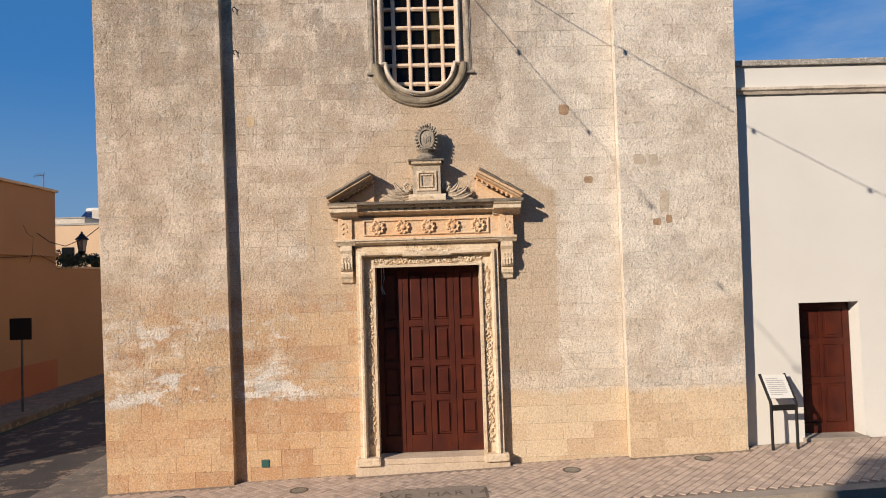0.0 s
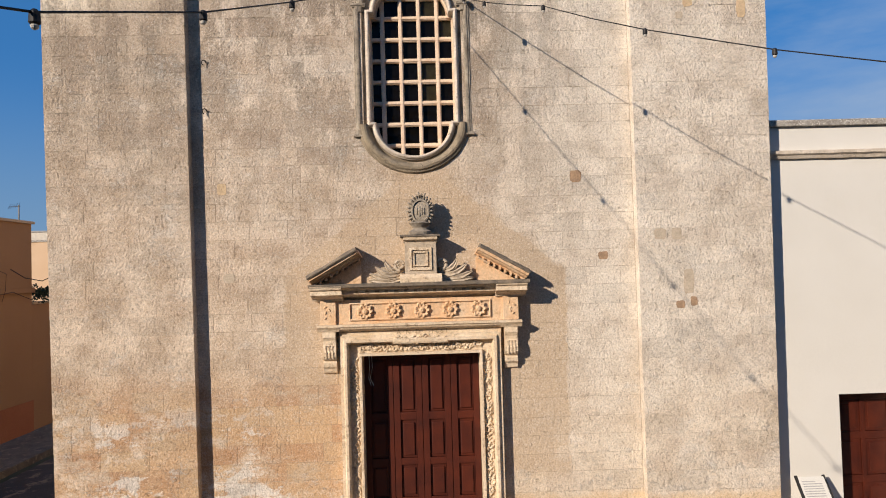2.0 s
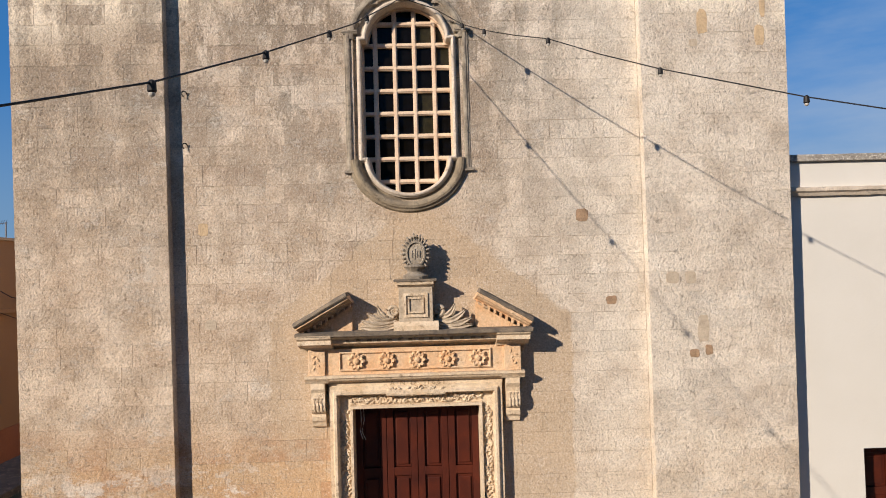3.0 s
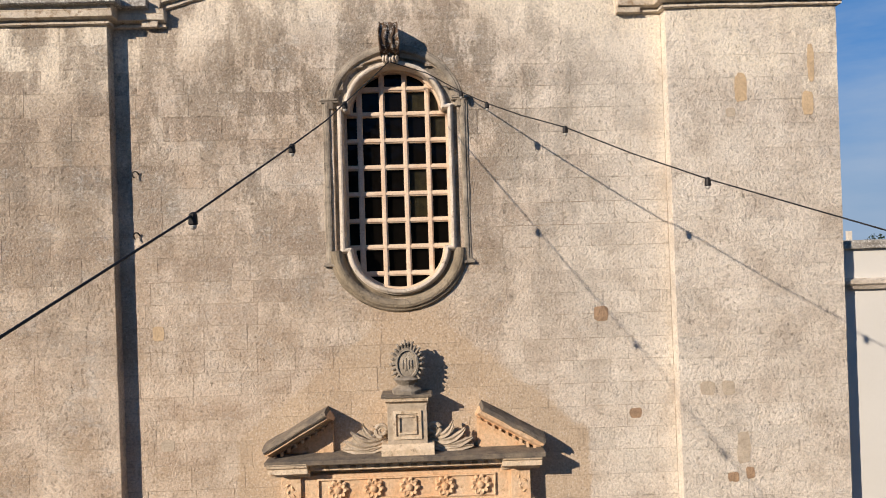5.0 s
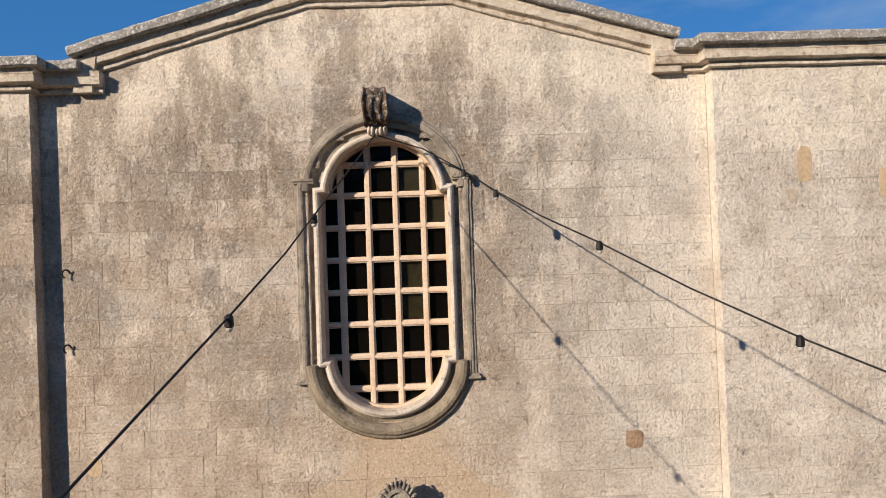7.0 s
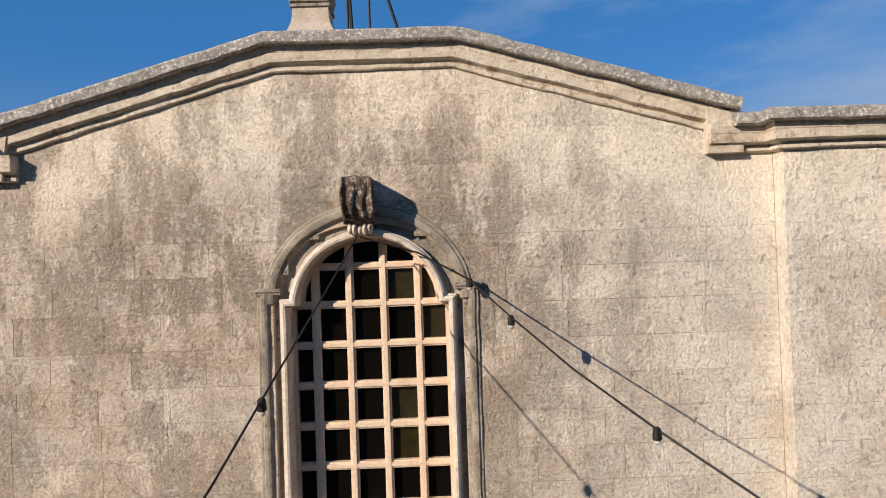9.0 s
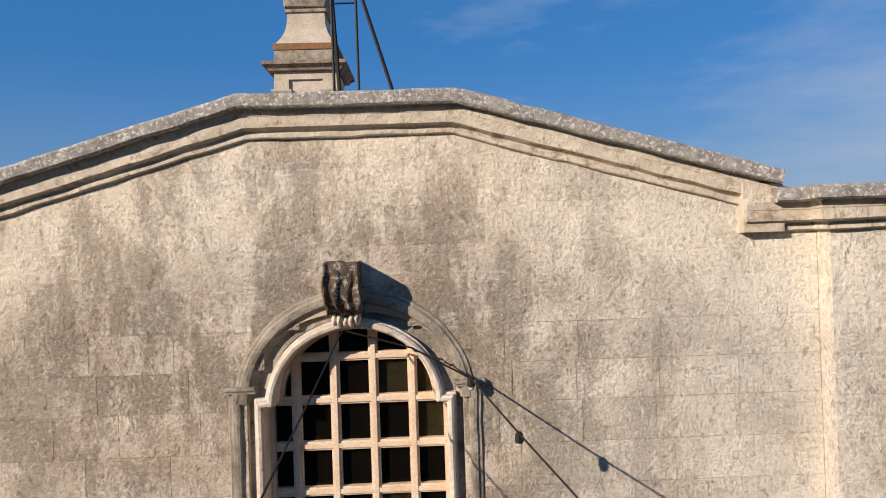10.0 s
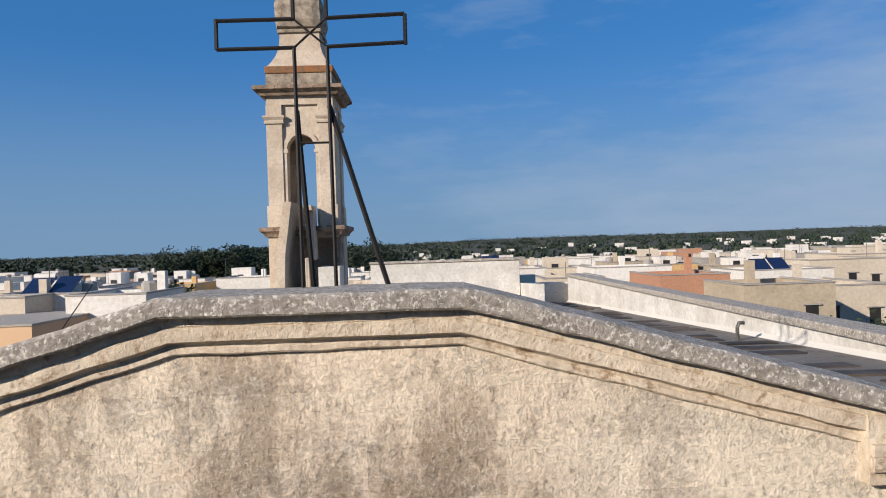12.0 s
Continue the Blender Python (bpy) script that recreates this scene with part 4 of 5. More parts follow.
part("parapet_return", rough(box(3.45, 4.38, 16.4, 16.7, 7.4, 8.40, 0.01), 0.004), LIME, para)
pipe = thing("roof_vent_pipe", "bent grey vent pipe on the church roof", "vent pipe")
part("pipe", tube([(3.95, 4.6, deck(4.6) - 0.02), (3.95, 4.6, 8.50), (3.97, 4.6, 8.55), (4.03, 4.6, 8.55)], 0.022, 8), METAL, pipe)
drum = thing("roof_lantern_wall", "white limewashed raised wall across the church roof", "parapet", kind="structure")
part("raised_wall", rough(box(-1.15, 2.82, 15.0, 15.3, 7.6, 9.12, 0.01), 0.004), LIME, drum)
part("raised_coping", box(-1.18, 2.85, 14.96, 15.34, 9.121, 9.18, 0.01), COPING, drum)
part("raised_side", rough(box(2.55, 2.81, 15.302, 19.8, 7.5, 9.05, 0.01), 0.004), LIME, drum)
part("low_return", rough(falling(box(2.84, 3.02, 12.2, 15.2, 8.3, 9.15, 0.01)), 0.004), LIME, drum)


# ---- bell tower ----
def bell_tower():
    t = thing("bell_tower", "slender limestone bell tower with an arched opening and curved cap", "bell tower")
    cx, x0, x1, y0, y1 = -3.05, -4.02, -2.08, 15.8, 17.6
    T = CARVED_TOWER

    def ring(name, z, h, out, mat, label=""):
        k = [(0, 0), (out * 0.35, 0), (out * 0.5, h * 0.3), (out * 0.85, h * 0.55), (out, h * 0.6), (out, h), (0, h)]
        p = [(x0, y1), (x0, y0), (x1, y0), (x1, y1), (x0, y1)]
        part(name, rough(moulding_plan(p, k, z), 0.008), mat, t, label)
        part(name + "_top", box(x0 + 0.01, x1 - 0.01, y0 + 0.01, y1 - 0.01, z + 0.01, z + h - 0.004), mat, t)
    part("lower_shaft", rough(box(x0, x1, y0 + 1.1, y1, -0.5, 9.97, 0.02), 0.006), T, t)
    part("corner_pier", rough(box(x0, x0 + 0.48, y0, y0 + 1.1, 7.0, 9.97, 0.02), 0.008), T, t)
    part("stair_side", rough(box(x1 - 0.18, x1, y0 + 0.2, y0 + 1.1, 7.0, 9.97, 0.02), 0.008), STAINED, t)
    part("niche_head", box(x0 + 0.48, x1, y0 + 0.05, y0 + 1.1, 9.90, 9.97), T, t)
    ring("lower_cornice", 9.95, 0.27, 0.20, STAINED, "dark-stained lower tower cornice")
    for sx in (-1, 1):
        for yy in (y0, y1 - 0.5):
            a = cx + sx * 0.72
            part("pedestal", rough(box(a - 0.26, a + 0.26, yy, yy + 0.5, 10.22, 10.82, 0.01), 0.006), T, t)
            part("pier", rough(box(a - 0.22, a + 0.22, yy + 0.03, yy + 0.48, 10.82, 13.62, 0.01), 0.005), T, t)
            part("capital", rough(moulding_plan([(a - 0.22, yy + 0.48), (a - 0.22, yy + 0.03), (a + 0.22, yy + 0.03), (a + 0.22, yy + 0.48)], [(0, 0), (0.04, 0), (0.05, 0.06), (0.03, 0.09), (0.08, 0.17), (0.08, 0.22), (0, 0.22)], 13.1), 0.004), T, t)
    for yy in (y0 + 0.12, y1 - 0.42):
        o = [(cx - 0.55, 10.2), (cx - 0.40, 10.2)] + arc(cx, 12.35, 0.40, 0.45, 180, 0, 14) + [(cx + 0.40, 10.2), (cx + 0.55, 10.2), (cx + 0.55, 13.62), (cx - 0.55, 13.62)]
        part("arch_wall", slab(o, yy, yy + 0.3), T, t)
        part("arch_trim", rough(moulding([(cx - 0.40, 10.3)] + arc(cx, 12.35, 0.40, 0.45, 180, 0, 14) + [(cx + 0.40, 10.3)], [(0, 0), (0.05, 0), (0.05, 0.12), (0, 0.12)], yy), 0.003), T, t)
    for sx in (-1, 1):
        part("impost", box(cx + sx * 0.45 - 0.09, cx + sx * 0.45 + 0.09, y0 + 0.05, y0 + 0.3, 12.28, 12.38, 0.01), T, t)
        part("side_wall", box(cx + sx * 0.75 - 0.15, cx + sx * 0.75 + 0.15, y0 + 0.5, y1 - 0.5, 10.2, 13.62), T, t)
    part("entablature", rough(box(x0 + 0.04, x1 - 0.04, y0 + 0.04, y1 - 0.04, 13.62, 13.90, 0.01), 0.004), T, t)
    ring("upper_cornice", 13.86, 0.25, 0.26, STAINED, "dark-stained projecting tower cornice")
    part("attic", rough(box(cx - 0.92, cx + 0.92, y0 + 0.05, y1 - 0.05, 14.10, 14.50, 0.02), 0.008), SURROUND, t, "grey stained attic block")
    part("attic_edge", rough(box(cx - 0.95, cx + 0.95, y0 + 0.02, y1 - 0.02, 14.50, 14.70, 0.03), 0.02, 4), LICHEN, t, "rust-orange lichen on the attic edge")
    bm = bmesh.new()
    prev = None
    for k in range(11):
        f = k / 10
        w = 0.56 + 0.33 * (1 - f) ** 2.6
        z = 14.70 + 1.02 * f
        d = w * 0.92
        cy = (y0 + y1) / 2
        cur = [bm.verts.new(p) for p in ((cx - w, cy - d, z), (cx + w, cy - d, z), (cx + w, cy + d, z), (cx - w, cy + d, z))]
        if prev:
            for j in range(4):
                bm.faces.new((prev[j], prev[(j + 1) % 4], cur[(j + 1) % 4], cur[j]))
        else:
            bm.faces.new(cur[::-1])
        prev = cur
    bm.faces.new(prev)
    part("curved_cap", rough(bm, 0.006), T, t)
    cy = (y0 + y1) / 2
    part("cap_band", rough(box(cx - 0.62, cx + 0.62, cy - 0.58, cy + 0.58, 15.72, 15.82, 0.02), 0.006), SURROUND, t)
    part("cap_bulb", rough(box(cx - 0.70, cx + 0.66, cy - 0.66, cy + 0.66, 15.82, 16.75, 0.26), 0.05, 2.2), SURROUND, t, "grey weathered stone finial block")
    return t


CARVED_TOWER = plain("tower_limestone", (0.60, 0.52, 0.42), (0.44, 0.36, 0.275), 1.1, 0.92, 16, 0.012, dark=(0.34, 0.27, 0.20), spot=(0.52, 0.78))
STAINED = plain("stained_tower_moulding", (0.40, 0.30, 0.22), (0.12, 0.085, 0.06), 3, 0.92, 16, 0.012, dark=(0.10, 0.075, 0.06), spot=(0.52, 0.62))
LICHEN = plain("orange_lichen", (0.33, 0.125, 0.035), (0.20, 0.12, 0.065), 3, 0.95, 14, 0.02, dark=(0.13, 0.10, 0.07), spot=(0.50, 0.60))
bell_tower()
but = thing("broken_buttress", "broken slanting masonry walls at the foot of the bell tower", "wall")
part("slanting_wall", rough(slab([(-3.60, 8.0), (-3.40, 8.0), (-3.34, 9.4), (-3.12, 10.85), (-3.34, 10.85), (-3.56, 9.5)], 14.7, 16.88), 0.03, 3), CARVED_TOWER, but)
part("ragged_pier", rough(box(-2.88, -2.76, 15.0, 15.5, 8.0, 9.35, 0.02), 0.03, 4), CARVED_TOWER, but)
part("ragged_pier", rough(box(-2.78, -2.67, 15.3, 15.79, 9.3, 10.75, 0.02), 0.05, 5), CARVED_TOWER, but)
part("ragged_head", rough(box(-2.90, -2.66, 15.0, 15.45, 10.62, 10.76, 0.02), 0.04, 5), CARVED_TOWER, but)
part("lean_to", box(-2.52, -1.95, 14.9, 15.75, 8.0, 9.10, 0.01), LIME, but)


# ---- iron cross on the gable ----
def iron_cross():
    t = thing("iron_cross", "black wrought-iron outline cross braced on the gable top", "cross")
    y, xl, xr = 0.42, -0.145, 0.022
    zl, zt, zb = 10.555, 10.70, 8.9
    b = 0.0105

    def bar(name, p, q, r=b):
        part(name, tube([p, q], r, 6), IRON, t)
    bar("upright", (xl + 0.01, y, zb), (xl, y, zl))
    bar("upright", (xr + 0.01, y, zb), (xr, y, zl))
    bar("upright", (xl, y, zt), (xl, y, 11.15))
    bar("upright", (xr, y, zt), (xr, y, 11.15))
    bar("top_bar", (xl, y, 11.15), (xr, y, 11.15))
    for x, e in ((xl, -0.535), (xr, 0.42)):
        bar("arm_bar", (x, y, zl), (e, y, zl + (0.0 if e < 0 else 0.012)))
        bar("arm_bar", (x, y, zt), (e, y, zt + (0.0 if e < 0 else 0.012)))
        bar("arm_end", (e, y, zl), (e, y, zt + 0.01))
    bar("brace", (xl, y, zl), (xr, y, zt), 0.006)
    bar("brace", (xl, y, zt), (xr, y, zl), 0.006)
    bar("crosspiece", (xl, y, 10.07), (xr, y, 10.07), 0.006)
    bar("strut", (xr, y + 0.02, 10.26), (0.335, 0.40, 9.2), 0.014)
    bar("strut", (xl, y + 0.02, 10.24), (-0.10, 0.72, 8.7), 0.014)
    return t


iron_cross()


# ---- festoon cable with bare bulb holders ----
def festoon(name, pts, bulbs):
    t = thing(name, "black festoon cable with small bulb holders hung from the church", "cable", "festoon cables")
    part("cable", tube(pts, 0.006, 6), IRON, t)
    for p in bulbs:
        part("bulb_holder", lathe([(0.010, 0.012), (0.021, 0.0), (0.024, -0.045), (0.017, -0.052)], 10, p), IRON, t)
        part("bulb", lathe([(0.013, -0.050), (0.018, -0.058), (0.014, -0.068), (0.005, -0.074)], 10, p), BULB, t, "frosted glass bulb")


BULB = plain("frosted_bulb_glass", (0.55, 0.52, 0.47), (0.5, 0.47, 0.42), 30, 0.25, 80, 0.0005)
festoon("festoon_cable", [(-0.04, -0.16, 7.90), (0.35, -0.12, 7.78), (0.70, -0.10, 7.58), (0.93, -0.52, 7.35), (1.20, -1.05, 7.10), (1.49, -1.55, 6.88), (1.92, -1.95, 6.58), (2.36, -2.34, 6.31), (3.25, -3.12, 5.83), (4.2, -3.95, 5.38), (5.6, -5.2, 4.95), (8.0, -7.4, 4.70), (12.0, -11.0, 4.8), (13.99, -13.98, 4.95)],
        [(0.70, -0.10, 7.58), (0.93, -0.52, 7.35), (1.49, -1.55, 6.88), (2.36, -2.34, 6.31), (3.25, -3.12, 5.83), (4.2, -3.95, 5.38)])
festoon("festoon_cable", [(-0.06, -0.17, 7.90), (-0.18, -0.75, 7.58), (-0.36, -1.65, 7.11), (-0.45, -2.1, 6.87), (-0.59, -2.76, 6.56), (-0.86, -3.9, 6.02), (-1.16, -5.05, 5.50), (-1.48, -6.2, 5.06), (-1.9, -7.6, 4.7), (-2.6, -9.8, 4.5), (-3.6, -13.42, 4.85)],
        [(-0.36, -1.65, 7.11), (-0.59, -2.76, 6.56), (-0.86, -3.9, 6.02), (-1.16, -5.05, 5.50), (-1.48, -6.2, 5.06)])


# ---- white house beside the church ----
white = thing("white_house", "low white limewashed house adjoining the church", "house")
WX0, WX1, WY0 = 4.64, 14.0, 0.08
bm = slab([(WX0, -0.4), (5.63, -0.4), (5.63, 2.13), (6.56, 2.13), (6.56, -0.4), (WX1, -0.4), (WX1, 5.78), (WX0, 5.78)], WY0, 0.5)
part("wall", bm, WHITE, white)
part("roof", box(WX0, WX1, 0.5, 8, 5.3, 5.5), ROOF, white)
part("back_wall", box(WX0, WX1, 8, 8.3, -0.4, 5.6), WHITE, white)
part("side_wall", box(WX1 - 0.3, WX1, 0.5, 8, -0.4, 5.6), WHITE, white)
part("coping", rough(box(WX0, WX1, WY0 - 0.05, 0.55, 5.781, 5.87, 0.012), 0.006), COPING, white, "grey lichened coping")
part("moulding", rough(moulding(dense([(WX0, 5.34), (WX1, 5.34)]), [(0, 0), (0.04, 0), (0.06, 0.04), (0.09, 0.06), (0.09, 0.10), (0, 0.12)], WY0), 0.008, 9), LIPSTONE, white, "pale worn stone string course")
side = thing("door_2", "dark red-brown panelled timber side door", "door", kind="structure")
part("door_board", box(5.63, 6.56, 0.36, 0.40, 0.05, 2.13), WOOD, side)
for k, (a, b) in enumerate(((5.64, 5.74), (6.07, 6.13), (6.45, 6.55))):
    part("stile", box(a, b, 0.33, 0.37, 0.10, 2.12, 0.004), WOOD, side)
for a, b in ((5.74, 6.07), (6.13, 6.45)):
    for z0, z1 in ((0.10, 0.26), (0.86, 0.96), (1.46, 1.56), (2.0, 2.12)):
        part("rail", box(a, b, 0.333, 0.37, z0, z1, 0.003), WOOD, side)
    for z0, z1 in ((0.26, 0.86), (0.96, 1.46), (1.56, 2.0)):
        bm = box(a + 0.004, b - 0.004, 0.345, 0.37, z0 + 0.004, z1 - 0.004, 0.006)
        box(a + 0.05, b - 0.05, 0.335, 0.36, z0 + 0.05, z1 - 0.05, 0.006, bm)
        part("panel", bm, WOOD, side)
part("doorstep", rough(box(5.60, 6.60, 0.02, 0.5, -0.1, 0.10, 0.01), 0.004), KERB, side, "pale stone doorstep")
part("meter_box", box(4.90, 5.02, 0.085, 0.12, 0.17, 0.29, 0.004), IRON, white, "small black utility plate")


# ---- information stand ----
def info_stand():
    t = thing("information_stand", "dark metal information lectern with a pale printed panel", "information stand")
    gz = fall(5.1)
    for x in (4.95, 5.32):
        part("leg", tube([(x, -0.28, gz - 0.02), (x, -0.28, 0.70), (x - 0.005, -0.26, 0.75), (x - 0.02, -0.02, 1.09)], 0.022, 8), IRON, t)
    part("cross_rail", box(4.95, 5.32, -0.295, -0.265, 0.60, 0.68, 0.004), IRON, t)
    bm = box(-0.185, 0.185, -0.19, 0.19, -0.006, 0.006, 0.003)
    bmesh.ops.transform(bm, matrix=Matrix.Translation((5.13, -0.15, 0.925)) @ Matrix.Rotation(radians(55), 4, "X"), verts=bm.verts)
    panel = part("panel", bm, WHITE, t, "pale printed panel")
    bars = bmesh.new()
    for k in range(9):
        w = 0.13 if k not in (0, 8) else 0.09
        join(bars, box(-0.15, -0.15 + 2 * w, 0.12 - 0.032 * k, 0.132 - 0.032 * k, 0.0065, 0.008))
    bmesh.ops.transform(bars, matrix=Matrix.Translation((5.13, -0.15, 0.925)) @ Matrix.Rotation(radians(55), 4, "X"), verts=bars.verts)
    part("text_lines", bars, INK, panel, "grey lines of small print")


INK = plain("grey_print", (0.35, 0.34, 0.33), (0.42, 0.40, 0.38), 30)
info_stand()

# ---- ochre house across the side street ----
ochre = thing("ochre_house", "ochre plastered house with terracotta plinth in shade", "house")
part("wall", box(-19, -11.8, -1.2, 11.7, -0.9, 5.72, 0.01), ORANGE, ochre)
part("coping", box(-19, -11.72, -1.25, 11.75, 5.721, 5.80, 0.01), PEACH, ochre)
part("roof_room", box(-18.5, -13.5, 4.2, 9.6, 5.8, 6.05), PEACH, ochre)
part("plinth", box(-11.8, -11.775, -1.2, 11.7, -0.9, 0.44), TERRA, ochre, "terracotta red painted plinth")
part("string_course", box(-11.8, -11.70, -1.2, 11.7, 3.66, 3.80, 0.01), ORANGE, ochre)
lowwall = thing("ochre_yard_wall", "ochre plastered yard wall topped with greenery", "wall")
part("wall", box(-12.1, -11.83, 11.75, 30, -0.9, 3.30, 0.01), ORANGE, lowwall)
part("coping", box(-12.14, -11.79, 11.75, 30, 3.301, 3.37, 0.01), PEACH, lowwall)
peach = thing("peach_house", "peach plastered house behind the yard wall", "house")
part("wall", box(-31, -19.3, 30.5, 38, -0.9, 6.3, 0.01), PEACH, peach)
part("coping", box(-31, -19.25, 30.45, 38.05, 6.301, 6.42, 0.01), COPING, peach)
part("window", box(-21.6, -20.9, 30.46, 30.55, 3.6, 5.0), GLASS, peach)
part("window", box(-24.6, -23.9, 30.46, 30.55, 3.6, 5.0), GLASS, peach)

# ---- signpost, lantern, greenery by the yard wall ----
def sign_post():
    t = thing("road_sign", "back of a square road sign on a grey post", "road sign")
    gz = fall(-10.4)
    part("post", tube([(-10.40, 7.50, gz - 0.02), (-10.40, 7.50, 1.93)], 0.03, 8), METAL, t)
    part("plate", box(-10.68, -10.13, 7.44, 7.465, 1.40, 1.95, 0.006), IRON, t, "dark unpainted sign back")


sign_post()


def leaves(bm, centre, radius, count, size, rng, squash=(1, 1, 1)):
    """Loose leaf quads scattered through a lumpy volume."""
    lumps = [(Vector([rng.uniform(-0.6, 0.6) * radius * s for s in squash]), rng.uniform(0.35, 0.6) * radius) for _ in range(9)]
    for _ in range(count):
        c, r = rng.choice(lumps)
        d = Vector((rng.gauss(0, 1), rng.gauss(0, 1), rng.gauss(0, 1))).normalized()
        p = Vector(centre) + c + Vector([a * b for a, b in zip(d * r * rng.uniform(0.6, 1.05), squash)])
        u = Vector((rng.gauss(0, 1), rng.gauss(0, 1), rng.gauss(0, 1))).normalized()
        w = u.orthogonal().normalized()
        s = size * rng.uniform(0.6, 1.3)
        bm.faces.new([bm.verts.new(q) for q in (p - u * s, p + w * s * 0.6, p + u * s, p - w * s * 0.6)])


def leaf_part(name, bm, parent):
    me = bpy.data.meshes.new(name)
    bm.to_mesh(me)
    bm.free()
    me.materials.append(LEAF)
    ob = new(name, me)
    ob.parent = parent
    return ob


def tree(x, y, ground, height, width, seed, count=900, size=0.22, label="dark green leafy tree among the houses"):
    rng = random.Random(seed)
    t = thing("tree", label, "tree", "trees of the town")
    part("trunk", tube([(x, y, ground - 0.1), (x + 0.1, y, ground + height * 0.25), (x, y, ground + height * 0.55)], height * 0.03, 7, height * 0.012), BARK, t)
    for k in range(3):
        a = rng.uniform(0, 6.28)
        part("limb", tube([(x, y, ground + height * 0.35), (x + math.cos(a) * width * 0.2, y + math.sin(a) * width * 0.2, ground + height * 0.6)], height * 0.014, 5, height * 0.006), BARK, t)
    bm = bmesh.new()
    leaves(bm, (x, y, ground + height * 0.66), width * 0.5, count, size, rng, (1, 1, min(1.4, height * 0.33 / (width * 0.5))))
    leaf_part("crown", bm, t)
    return t


BARK = plain("grey_brown_bark", (0.10, 0.075, 0.05), (0.07, 0.052, 0.036), 6)
shrub = thing("climbing_shrub", "dark evergreen creeper on top of the yard wall", "shrub")
rng = random.Random(5)
bm = bmesh.new()
for k in range(9):
    leaves(bm, (-11.9, 12.3 + k * 0.55, 3.58), 0.42, 260, 0.05, rng, (0.8, 1.0, 0.7))
leaf_part("foliage", bm, shrub)


def lantern():
    t = thing("wall_lantern", "black iron street lantern on a scrolled wall bracket", "street lamp")
    x, y, z = -11.45, 12.65, 3.86
    part("body", lathe([(0.10, 0.0), (0.17, 0.38), (0.18, 0.40)], 6, (x, y, z)), LAMPGLASS, t, "clouded lantern glass")
    for k in range(6):
        a = 2 * math.pi * k / 6
        part("glazing_bar", tube([(x + 0.105 * math.cos(a), y + 0.105 * math.sin(a), z), (x + 0.178 * math.cos(a), y + 0.178 * math.sin(a), z + 0.40)], 0.012, 5), IRON, t)
    part("hood", lathe([(0.21, 0.39), (0.19, 0.43), (0.09, 0.53), (0.07, 0.58), (0.03, 0.60), (0.04, 0.63), (0.01, 0.67)], 12, (x, y, z)), IRON, t)
    part("base", lathe([(0.03, -0.14), (0.06, -0.08), (0.12, -0.02), (0.12, 0.01)], 12, (x, y, z)), IRON, t)
    part("arm", tube([(-11.83, y, z - 0.28), (-11.62, y, z - 0.22), (x, y, z - 0.12)], 0.018, 6), IRON, t)
    part("scroll", tube([(-11.66 + 0.11 * math.cos(a) * (1 - a / 12), y, z - 0.40 + 0.11 * math.sin(a) * (1 - a / 12)) for a in (0.5 * i for i in range(16))], 0.012, 5), IRON, t)


LAMPGLASS = plain("clouded_lantern_glass", (0.30, 0.28, 0.25), (0.22, 0.21, 0.19), 20, 0.2)
lantern()
wires = thing("house_wires", "thin black service wires looping along the ochre wall", "cable")
part("wire", tube([(-11.70, 3.4, 3.45), (-11.70, 5.5, 3.35), (-11.70, 8.0, 3.52), (-11.70, 9.8, 3.62), (-11.70, 10.6, 3.70), (-11.70, 11.6, 3.42)], 0.010, 5), IRON, wires)
part("wire", tube([(-11.70, 9.8, 4.55), (-11.70, 10.0, 4.30), (-11.70, 10.3, 4.22), (-11.70, 10.25, 3.75), (-11.70, 10.1, 3.45)], 0.008, 5), IRON, wires)
part("wire", tube([(-11.70, 10.5, 4.35), (-11.6, 11.0, 4.1), (-11.5, 11.7, 4.0), (-11.2, 12.4, 4.3), (-10.6, 13.4, 5.2), (-9.8, 14.6, 6.8), (-9.0, 16, 8.8)], 0.014, 5), IRON, wires)


def aerial(x, y, z, h, parent=None):
    t = thing("roof_aerial", "thin metal television aerial on a roof", "aerial", "roof aerials")
    part("mast", tube([(x, y, z), (x, y, z + h)], 0.02, 5), METAL, t)
    part("boom", tube([(x - 0.30, y, z + h - 0.05), (x + 0.05, y, z + h - 0.03)], 0.008, 5), METAL, t)
    for k in range(5):
        part("rod", tube([(x - 0.28 + 0.07 * k, y - 0.06, z + h - 0.11 + 0.01 * k), (x - 0.28 + 0.07 * k, y + 0.06, z + h + 0.03 + 0.01 * k)], 0.006, 4), METAL, t)


aerial(-12.05, 11.5, 5.79, 0.5)
aerial(6.55, 4.0, 5.49, 1.35)

# ---- the town behind ----
WALLS = [plain("town_white", (0.74, 0.72, 0.68), (0.64, 0.61, 0.56), 0.25, 0.9, 4, 0.01, dark=(0.56, 0.52, 0.46)),
         plain("town_cream", (0.60, 0.53, 0.43), (0.50, 0.43, 0.34), 0.25, 0.9, 4, 0.01, dark=(0.44, 0.38, 0.30)),
         plain("town_grey", (0.36, 0.34, 0.315), (0.29, 0.275, 0.255), 0.25, 0.9, 4, 0.01),
         plain("town_ochre", (0.60, 0.40, 0.19), (0.52, 0.34, 0.16), 0.3, 0.9, 4, 0.01),
         plain("town_brick_pink", (0.46, 0.24, 0.15), (0.40, 0.21, 0.13), 0.4, 0.9, 6, 0.01),
         plain("town_tufa", (0.45, 0.38, 0.28), (0.37, 0.31, 0.23), 0.5, 0.9, 4, 0.02, dark=(0.28, 0.23, 0.17))]
